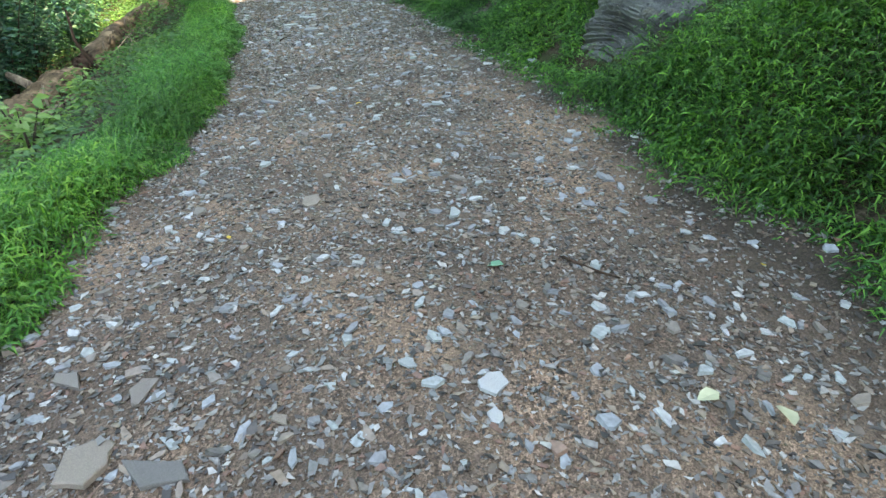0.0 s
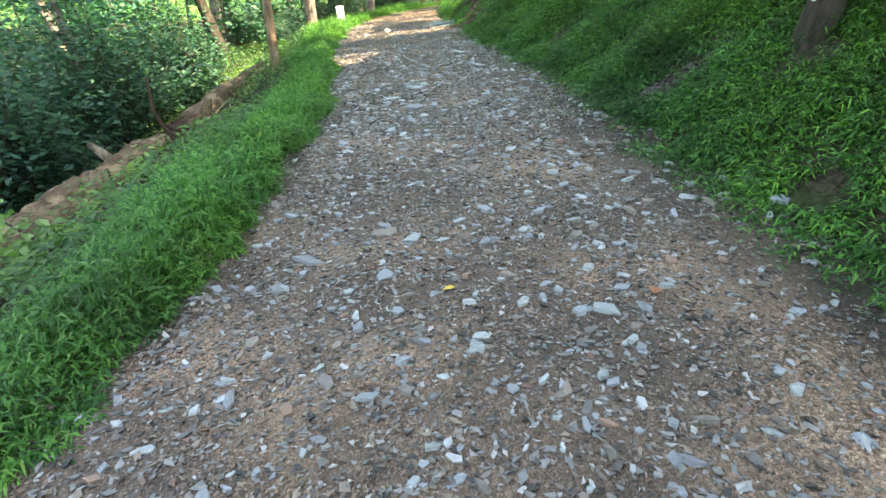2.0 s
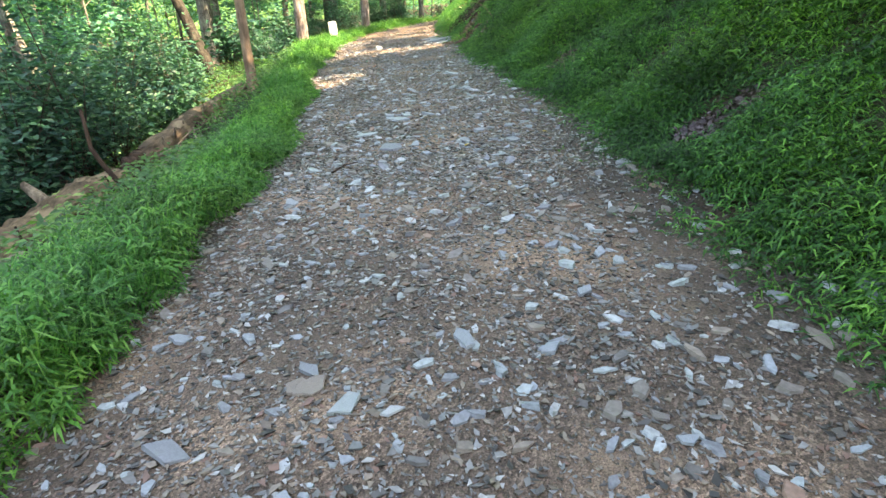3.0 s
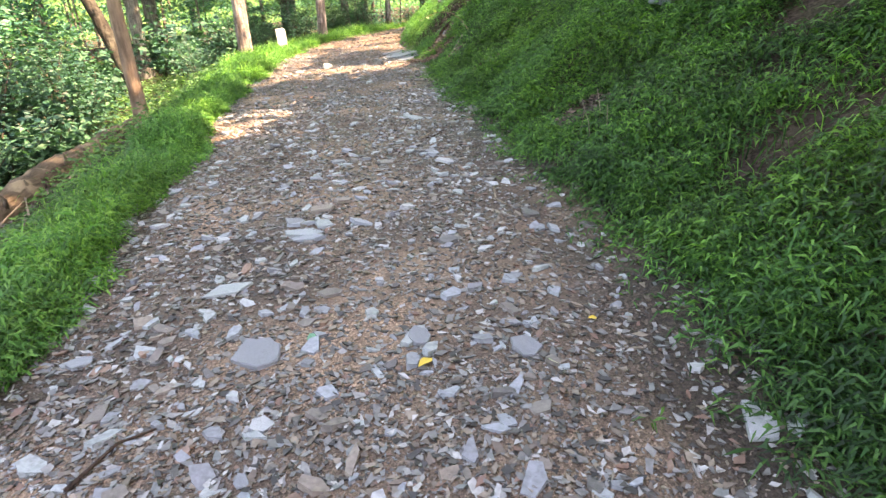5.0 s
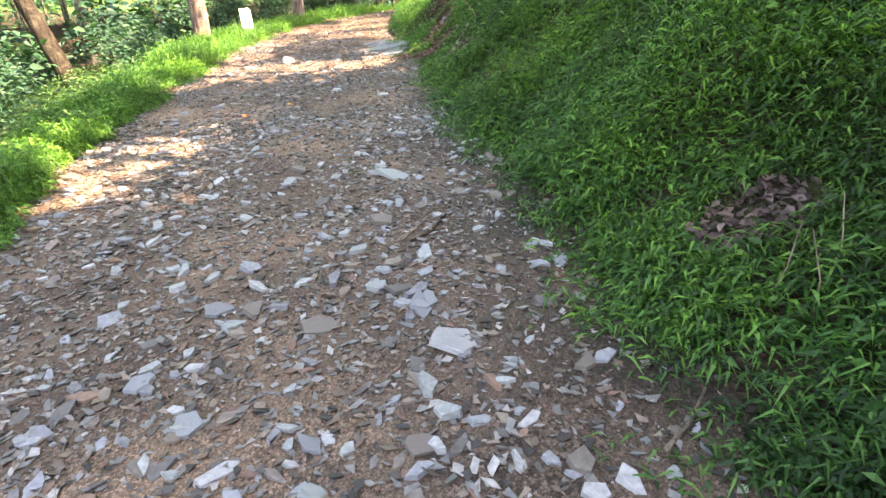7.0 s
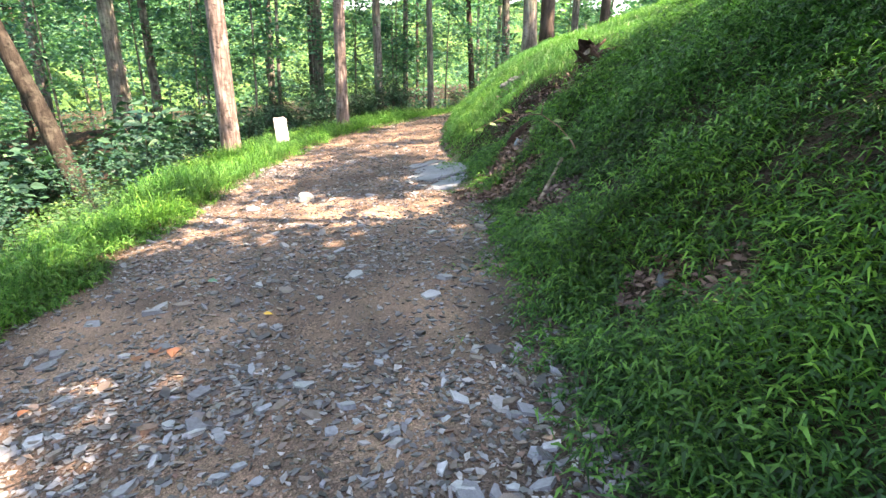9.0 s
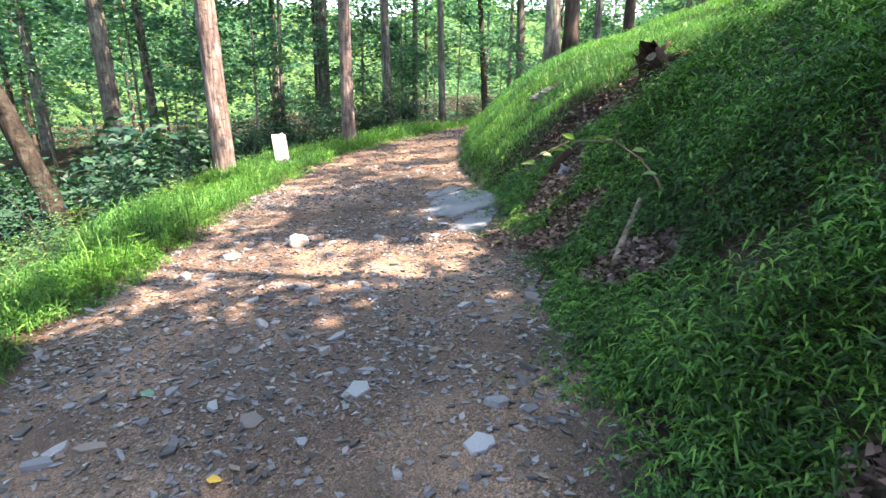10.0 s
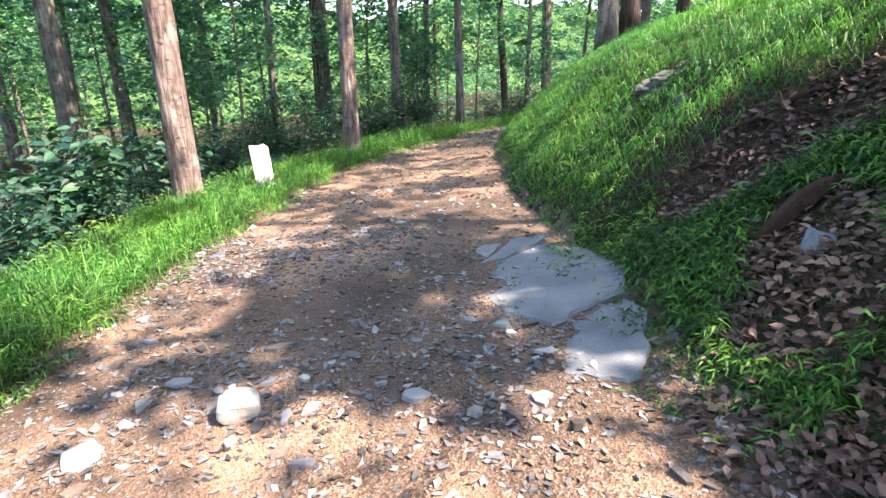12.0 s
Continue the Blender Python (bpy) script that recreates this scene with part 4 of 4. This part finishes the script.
def log_mesh(name, line, radii, seed, rough=0.1):
    """A long uneven trunk lying on the slope, with dents and a ragged girth."""
    r = np.random.default_rng(seed)
    y = np.linspace(line[0][1], line[-1][1], 46)
    x = np.interp(y, [p[1] for p in line], [p[0] for p in line]) + 0.05 * (vnoise(y, y * 0 + seed, 1.6) - 0.5)
    rad = np.interp(y, [p[1] for p in line], radii) * (0.92 + 0.16 * vnoise(y, y * 0 + seed + 4, 2.4)) * r.uniform(0.94, 1.06, len(y))
    z = land(x, y) + rad * 0.7
    return tube_mesh(name, np.stack([x, y, z], -1), rad, 22, rough, seed)


lg = new("fallen_log")
lg.location = (0, 0, 0)
log_bark = link("bark", log_mesh("bark", [(-4.72, 13.35), (-4.62, 15.2), (-4.46, 18.2)], [0.26, 0.24, 0.16], 9, 0.12), M_LOG_DARK, lg)
link("broken_end", log_mesh("broken_end", [(-4.76, 12.95), (-4.73, 13.2), (-4.71, 13.5)], [0.1, 0.25, 0.235], 10, 0.3), M_ROT, lg, "dark rotten broken end")
for q, (x, y) in enumerate(((-4.5, 14.3), (-4.45, 15.6), (-4.55, 13.9), (-4.6, 14.9))):
    link("snag", tube_mesh("snag", [(x, y, float(land(x, y)) + 0.15), (x + 0.1, y - 0.1, float(land(x, y)) + 0.35), (x + 0.16, y - 0.22, float(land(x, y)) + 0.46)], [0.035, 0.025, 0.008], 7, 0.2, q), M_WOOD, log_bark)
tagged(lg, "dark fallen log with a rotten broken end below the verge", "log")
lg2 = new("fallen_log")
link("bark", log_mesh("bark", [(-5.0, 8.6), (-4.93, 10.2), (-4.84, 12.9)], [0.24, 0.29, 0.22], 19, 0.12), M_LOG, lg2)
link("branch_stub", tube_mesh("branch_stub", [(-4.9, 11.4, float(land(-4.9, 11.4)) + 0.2), (-5.2, 11.5, float(land(-4.9, 11.4)) + 0.42), (-5.5, 11.7, float(land(-4.9, 11.4)) + 0.5)], [0.09, 0.08, 0.06], 9, 0.15, 3), M_WOOD, lg2, "pale bleached branch stub")
tagged(lg2, "sunlit tan fallen log lying in the undergrowth", "log")
r = np.random.default_rng(91)
for k in range(16):
    x, y, a, size = r.uniform(-4.9, -3.5), r.uniform(9.0, 17.0), r.uniform(0, 3.1), r.uniform(0.2, 0.55)
    line = [(x + size * q * math.cos(a), y + size * q * math.sin(a)) for q in (-1, -0.3, 0.4, 1)]
    rows = [(px, py, float(land(px, py)) + 0.05 + h) for (px, py), h in zip(line, (0.0, r.uniform(0.03, 0.12), r.uniform(0.0, 0.1), r.uniform(0.0, 0.3)))]
    stick(rows, r.uniform(0.015, 0.035), 0.008, (M_ROT, M_WOOD, M_LOG_DARK)[k % 3], "broken dead branch lying in debris below the verge", "branch", "branch", 120 + k)
stick([(-3.54, 11.2, -0.92), (-3.66, 11.2, -0.95), (-3.85, 11.2, -0.77), (-3.97, 11.2, -0.55), (-4.06, 11.2, -0.34), (-4.05, 11.2, -0.07), (-4.05, 11.2, 0.15)], 0.045, 0.02, M_ROT, "crooked black dead branch standing below the verge", seed=7)
stick([(-3.89, 11.2, -1.09), (-3.89, 11.2, -1.15), (-3.92, 11.2, -0.9), (-3.98, 11.2, -0.72)], 0.02, 0.01, M_ROT, "short black dead branch below the verge", seed=8)
stick([(-3.95, 9.2, -1.2), (-3.97, 9.2, -0.8), (-3.96, 9.22, -0.62)], 0.02, 0.016, M_WOOD, "broken dead stub standing in the undergrowth", seed=9)
stick([(-3.8, 9.35, -1.2), (-3.82, 9.35, -0.75), (-3.84, 9.36, -0.66)], 0.014, 0.012, M_ROT, "broken dead stub standing in the undergrowth", seed=10)
stick([(-4.7, 23.4, -0.9), (-4.4, 23.6, -0.55), (-4.1, 23.9, -0.25)], 0.04, 0.03, M_LOG, "pale broken branch propped behind the verge", seed=11)

rl = link("rotten_log", tube_mesh("rotten_log", [(x, 21.3, float(land(x, 21.3)) + h) for x, h in ((1.36, 0.05), (1.44, 0.08), (1.53, 0.085), (1.62, 0.07), (1.72, 0.01))], [0.03, 0.05, 0.055, 0.045, 0.03], 14, 0.3, 31), M_ROT)
tagged(rl, "short dark rotten log half buried in the bank", "log")
for k, (x, y, a) in enumerate(((1.5, 22.35, 0.4), (1.75, 22.3, 0.9), (2.0, 22.15, 0.2), (1.35, 22.4, 1.3))):
    z = float(land(x, y))
    stick([(x - 0.12, y + 0.05, z), (x, y, z + 0.07), (x + 0.1 * math.cos(a), y - 0.1 * math.sin(a), z + 0.06), (x + 0.2 * math.cos(a), y - 0.2 * math.sin(a), z - 0.03)], 0.014, 0.006, M_ROT, "bare dark root poking from the eroded bank", "root", "root", 40 + k)

for k, line in enumerate((((0.79, 13.33), (0.86, 13.45), (0.97, 13.65)), ((0.84, 13.3), (0.95, 13.4), (1.05, 13.62)), ((1.58, 11.8), (1.7, 11.9), (1.82, 12.04)), ((1.05, 2.2), (1.15, 2.06), (1.24, 1.96)),
                         ((1.33, 11.6), (1.31, 11.35), (1.4, 11.16)), ((0.95, 20.25), (1.02, 20.5), (0.9, 20.7)), ((0.7, 20.3), (0.85, 20.36), (0.98, 20.3)), ((-0.5, 9.0), (-0.42, 9.2), (-0.3, 9.26)))):
    stick([(x, y, float(trail_z(x, y)) + 0.012) for x, y in line], 0.009, 0.004, M_ROT if k % 2 else M_WOOD, "thin dead twig lying on the gravel trail", "twig", "twig", 60 + k)

# the white board
board = new("marker_board")
board.matrix_basis = pose(-3.76, 27.65, float(land(-3.76, 27.65)), 0, -5, 6)
bm = bmesh.new()
pts = [(-0.15, 0.0), (-0.01, 0.0), (0.0, 0.3), (0.015, 0.0), (0.15, 0.0), (0.155, 0.66), (0.09, 0.72), (-0.02, 0.7), (-0.15, 0.71)]
front = [bm.verts.new((x, -0.025, z)) for x, z in pts]
back = [bm.verts.new((x, 0.025, z)) for x, z in pts]
bm.faces.new(front), bm.faces.new(back[::-1])
for k in range(len(pts)):
    bm.faces.new((front[k], back[k], back[(k + 1) % len(pts)], front[(k + 1) % len(pts)]))
bmesh.ops.recalc_face_normals(bm, faces=bm.faces[:])
bmesh.ops.bevel(bm, geom=bm.edges[:], offset=0.006, segments=1)
part("board", bm, M_WHITE, board)
link("stake", tube_mesh("stake", [(0.0, 0.05, -0.2), (0.0, 0.05, 0.2), (0.0, 0.05, 0.6)], [0.03, 0.03, 0.028], 8, 0.05, 3), M_WOOD, board)
tagged(board, "weathered white wooden marker board leaning in the verge grass", "marker")

# arching sapling on the bank
sap = new("sapling")
arch = [(1.92, 19.25, 0.7), (1.86, 19.25, 0.82), (1.79, 19.25, 0.94), (1.66, 19.25, 1.08), (1.47, 19.25, 1.2), (1.16, 19.25, 1.19), (0.85, 19.25, 1.04)]
sap_stem = link("stem", tube_mesh("stem", arch, np.linspace(0.011, 0.003, 7), 6, 0, 1), M_BARK_TAN, sap)
link("stem", tube_mesh("stem", [arch[4], (1.48, 19.24, 1.25), (1.49, 19.23, 1.33)], [0.006, 0.004, 0.003], 6, 0, 2), M_BARK_TAN, sap)
spot = np.array([(1.49, 19.23, 1.31), (1.48, 19.25, 1.24), (1.58, 19.2, 1.14), (1.7, 19.25, 1.07), (1.78, 19.2, 0.98), (1.38, 19.25, 1.21), (1.3, 19.2, 1.22), (1.2, 19.28, 1.2),
                 (1.1, 19.2, 1.17), (1.04, 19.25, 1.13), (0.97, 19.3, 1.1), (0.9, 19.22, 1.06), (0.84, 19.28, 1.03), (1.42, 19.3, 1.2)])
for k, q in enumerate(spot):
    link("leaf", leaves_mesh("leaf", q[None], 0.095, 70 + k, 0.7, 0.55, True), M_SAP, sap_stem)
tagged(sap, "arching sapling with a few pale green leaves on the bank", "sapling")

# dry stalks by the trail
for k, (x, y) in enumerate(((2.25, 12.2), (2.35, 12.3), (2.3, 12.0), (2.18, 12.35), (2.45, 12.1))):
    z = float(land(x, y))
    stick([(x, y, z), (x + 0.02 * k - 0.03, y, z + 0.16), (x + 0.05 * k - 0.1, y + 0.03, z + 0.34)], 0.004, 0.002, M_WOOD, "dry brown weed stalk standing in the grass", "weed_stalk", "weed", 20 + k)

# dead leaves in the bare hollows of the bank
r = np.random.default_rng(77)
at = []
for bx, by, br in BARE[:16] + [(0.98, 20.25, 0.3)]:
    n = int(5000 * br * br) + 60
    a, d = r.uniform(0, 6.28, n), br * np.sqrt(r.random(n)) * 1.1
    x, y = bx + d * np.cos(a), by + d * np.sin(a)
    at.append(np.stack([x, y, land(x, y) + r.uniform(0.008, 0.055, n)], -1))
n = 1600
y, x = r.uniform(8.5, 18, n), r.normal(-4.4, 0.5, n)
at.append(np.stack([x, y, land(x, y) + r.uniform(0.01, 0.06, n)], -1))
n = 1500
y = r.uniform(0, 34, n)
x = np.where(r.random(n) < 0.65, right_edge(y) + r.normal(0.02, 0.14, n), left_edge(y) + r.normal(0.05, 0.1, n))
at.append(np.stack([x, y, np.maximum(land(x, y), trail_z(x, y) - 0.02) + 0.01], -1))
tagged(link("leaf_litter", leaves_mesh("leaf_litter", np.concatenate(at), 0.055, 78, 0.4, 0.6, True), M_DEAD), "brown dead leaves lying in hollows, by logs and along trail edges", "leaf litter", kind="stuff")

for k, (x, y, s, m, words) in enumerate((
        (-0.6, 17.2, 0.07, M_YELLOW, "yellow"), (-0.66, 3.0, 0.05, M_YELLOW, "yellow"), (0.75, 2.23, 0.08, M_GREENLEAF, "blue-green"), (1.23, 1.22, 0.09, M_PALELEAF, "pale green"),
        (1.39, 1.11, 0.09, M_PALELEAF, "pale green"), (1.92, 1.84, 0.05, M_YELLOW, "yellow"), (1.29, 5.1, 0.09, M_RUSTLEAF, "rust-brown"), (0.2, 9.8, 0.08, M_GREENLEAF, "blue-green"), (-1.06, 16.7, 0.11, M_RUSTLEAF, "rust-brown"), (-0.98, 16.76, 0.1, M_RUSTLEAF, "rust-brown"), (-1.14, 16.62, 0.09, M_RUSTLEAF, "rust-brown"),
        (0.78, 9.53, 0.07, M_YELLOW, "yellow"), (1.3, 9.4, 0.07, M_PALELEAF, "pale yellow"), (1.55, 9.7, 0.05, M_YELLOW, "yellow"), (0.3, 18.95, 0.08, M_GREENLEAF, "green"),
        (-1.3, 17.9, 0.08, M_GREENLEAF, "blue-green"), (0.35, 5.3, 0.06, M_YELLOW, "yellow"), (-1.45, 16.2, 0.1, M_RUSTLEAF, "brown"))):
    ob = link("fallen_leaf", leaves_mesh("fallen_leaf", np.array([[0, 0, 0.0]]), s, 800 + k, 0.9, 0.75, True), m)
    ob.location = (x, y, float(trail_z(x, y)) + 0.016)
    tagged(ob, words + " fallen leaf lying on the gravel trail", "leaf", "fallen leaves")

# ---- gravel and stones of the trail ----
def chips(n, seed, y0, y1, lo, hi, c=4):
    """Flat angular stones with c corners, longer than wide, lying at a slight tilt."""
    r = np.random.default_rng(seed)
    y = y0 + (y1 - y0) * r.random(n) ** 1.12
    q = r.random(n)
    x = (left_edge(y) - 0.08) * (1 - q) + (right_edge(y) + 0.08) * q
    keep = vnoise(x, y, 1.1) * 0.9 + 0.6 * r.random(n) > np.interp(y, [5, 10, 15, 18], [0.22, 0.4, 0.42, 0.54])
    keep &= r.random(n) > 0.7 * np.clip(1 - (right_edge(y) - x) / 0.9, 0, 1) * np.interp(y, [12, 17], [1, 0.3])
    x, y = x[keep], y[keep]
    m = len(x)
    size = (lo + (hi - lo) * r.random(m) ** 1.9) * np.interp(y, [1, 5, 9, 14, 20], [1.1, 1.05, 1.2, 1.15, 1.0])
    t = (np.arange(c) * 2 * np.pi / c)[None] + r.uniform(-2.3, 2.3, (m, c)) / c
    rad = size[:, None] * r.uniform(0.46, 0.6, (m, c))
    px, py = np.cos(t) * rad * r.uniform(1.0, 1.3, (m, 1)), np.sin(t) * rad * r.uniform(0.4, 0.85, (m, 1))
    az = r.uniform(0, 6.28, (m, 1))
    flat = np.stack([px * np.cos(az) - py * np.sin(az), px * np.sin(az) + py * np.cos(az)], -1)
    tx, tyy = r.normal(0, 0.15, (m, 1)), r.normal(0, 0.15, (m, 1))
    thick = np.minimum(size * r.uniform(0.06, 0.26, m), 0.022)
    dz = flat[..., 0] * tx + flat[..., 1] * tyy
    base = trail_z(x, y)
    top = np.concatenate([flat * 0.9 + np.stack([x, y], -1)[:, None], (base + thick)[:, None, None] + dz[..., None] + r.normal(0, 0.08, (m, c, 1)) * thick[:, None, None]], -1)
    if c < 5:
        low = np.stack([x, y, base - 0.012], -1)[:, None]
        o = np.arange(m)[:, None] * (c + 1)
        sides = np.concatenate([o + [[k, c, (k + 1) % c]] for k in range(c)])
        return np.concatenate([top, low], 1).reshape(-1, 3), o + np.arange(c)[None], sides
    low = np.concatenate([flat + np.stack([x, y], -1)[:, None], (base - 0.006)[:, None, None] + dz[..., None] * 0.6], -1)
    v = np.concatenate([top, low], 1).reshape(-1, 3)
    o = np.arange(m)[:, None] * 2 * c
    sides = np.concatenate([o + [[k, k + c, (k + 1) % c + c, (k + 1) % c]] for k in range(c)])
    return v, o + np.arange(c)[None], sides


bits_v, tops, rims, top_m, rim_m, base = [], {3: [], 4: [], 5: []}, {3: [], 4: []}, {3: [], 4: [], 5: []}, {3: [], 4: []}, 0
for n, y0, y1, lo, hi, kind, c in ((22000, 0.6, 16.5, 0.012, 0.056, 0, 4), (13000, 15.5, 24.0, 0.014, 0.06, 2, 4), (7000, 16.0, 24.0, 0.014, 0.06, 2, 3), (30000, 0.7, 9.5, 0.011, 0.038, 0, 4), (26000, 0.7, 9.5, 0.012, 0.042, 0, 3), (16000, 8.5, 16.5, 0.014, 0.05, 0, 4), (10000, 8.5, 16.5, 0.014, 0.05, 0, 3),
                                 (8000, 15.0, 23.5, 0.014, 0.05, 0, 4), (8000, 22.5, 38, 0.018, 0.08, 2, 4), (1500, 7.5, 16.5, 0.04, 0.1, 1, 5), (1600, 0.8, 7.5, 0.03, 0.085, 1, 5), (1300, 15.5, 26, 0.035, 0.11, 2, 5)):
    v, f, g = chips(n, 900 + n, y0, y1, lo, hi, c)
    bits_v.append(v), tops[c].append(f + base), rims[g.shape[1]].append(g + base), top_m[c].append(np.full(len(f), kind)), rim_m[g.shape[1]].append(np.full(len(g), kind))
    base += len(v)
gravel = np_mesh("gravel", np.concatenate(bits_v), *(np.concatenate(tops[c]) for c in (3, 4, 5)), *(np.concatenate(rims[c]) for c in (3, 4)))
gravel.materials.append(M_CHIP), gravel.materials.append(M_PLATE), gravel.materials.append(M_SLATE_CHIP)
gravel.polygons.foreach_set("material_index", np.concatenate(top_m[3] + top_m[4] + top_m[5] + rim_m[3] + rim_m[4]).astype(np.int32))
tagged(link("gravel", gravel, None, trail, "loose grey, brown and bluish slate gravel"), kind="stuff")

r = np.random.default_rng(61)
kinds = []
for k in range(10):
    c = 4 + k % 3
    a = np.arange(c) * 2 * np.pi / c + r.uniform(-0.42, 0.42, c) * 5 / c
    rad = r.uniform(0.46, 0.6, c)
    pts = np.stack([np.cos(a) * rad * 1.15, np.sin(a) * rad * r.uniform(0.5, 0.9)], -1)
    mid = (pts + np.roll(pts, -1, 0)) / 2 * r.uniform(0.93, 1.03, (c, 1)) + r.normal(0, 0.015, (c, 2))
    pts = np.stack([pts, mid], 1).reshape(-1, 2)
    c = 2 * c
    rows = [(1.0, -0.12), (1.0, 0.05), (0.95, 0.08)]
    v = np.concatenate([np.concatenate([pts * s, np.full((c, 1), z) + r.normal(0, 0.012, (c, 1))], 1) for s, z in rows])
    kinds.append(np_mesh("stone", v, grid_faces(3, c, True), (2 * c + np.arange(c))[None]))
    kinds[-1].materials.append(M_STONE)
# stones that stand out: x, y, width
KNOWN = [(1.79, 5.09, 0.07), (0.55, 4.54, 0.05), (-1.46, 3.65, 0.08), (0.94, 6.18, 0.1), (0.58, 6.3, 0.16), (1.43, 6.9, 0.07), (1.96, 8.35, 0.12), (2.0, 6.42, 0.1), (2.34, 5.95, 0.12),
         (1.73, 5.36, 0.06), (1.17, 5.2, 0.08), (-0.61, 5.46, 0.1), (0.72, 9.7, 0.12), (-1.21, 11.47, 0.12), (-0.03, 10.99, 0.2), (0.06, 11.2, 0.14), (1.27, 10.79, 0.08), (0.6, 9.52, 0.07),
         (1.04, 9.12, 0.07), (-0.02, 14.76, 0.13), (0.72, 14.4, 0.26), (0.67, 13.63, 0.15), (0.15, 11.63, 0.14), (0.51, 11.95, 0.1), (0.34, 11.16, 0.15), (-0.18, 12.33, 0.11), (0.29, 11.64, 0.1),
         (0.9, 12.7, 0.16), (0.91, 18.86, 0.14), (-1.81, 19.77, 0.16), (-1.17, 19.12, 0.13), (0.98, 2.39, 0.06), (1.13, 2.07, 0.06), (1.5, 2.32, 0.06), (-0.04, 1.98, 0.07), (-1.0, 1.55, 0.2),
         (-1.2, 2.0, 0.14), (1.9, 9.0, 0.2), (1.95, 8.5, 0.14), (-0.3, 19.2, 0.1), (-0.35, 10.35, 0.22), (1.0, 12.4, 0.2), (0.45, 12.6, 0.14),
         (-0.13, 11.27, 0.2), (-0.07, 11.08, 0.22), (0.0, 11.5, 0.18), (0.88, 12.68, 0.17), (0.13, 12.78, 0.14), (-0.04, 12.81, 0.14), (0.78, 12.82, 0.12), (0.56, 13.25, 0.11), (0.68, 12.87, 0.1), (-0.02, 9.69, 0.22),
         (-0.11, 11.24, 0.18), (0.7, 9.71, 0.15), (1.19, 9.55, 0.14), (-0.76, 1.45, 0.22), (-0.88, 1.85, 0.14), (0.16, 1.7, 0.07), (0.1, 5.94, 0.13), (-0.51, 5.77, 0.16), (-1.71, 20.94, 0.14), (-1.85, 20.36, 0.18), (-1.27, 21.28, 0.16)]
used = list(KNOWN)
while len(used) < 300:
    y = r.uniform(1.0, 24)
    x = r.uniform(left_edge(y), right_edge(y))
    if r.random() < np.interp(y, [1, 5, 9, 13, 16, 24], [0.35, 0.6, 1, 1, 0.7, 0.6]):
        used.append((x, y, 0.045 + 0.09 * r.random() ** 2.2))
for n, (x, y, s) in enumerate(used):
    ob = new("stone", kinds[n % 10])
    ob.parent = trail
    z = float(trail_z(x, y))
    ob.matrix_basis = pose(x, y, z + 0.012, r.normal(0, 5), r.normal(0, 5), r.uniform(0, 360)) @ Matrix.Diagonal((s, s, min(s, 0.12) * r.uniform(0.7, 1.3), 1))
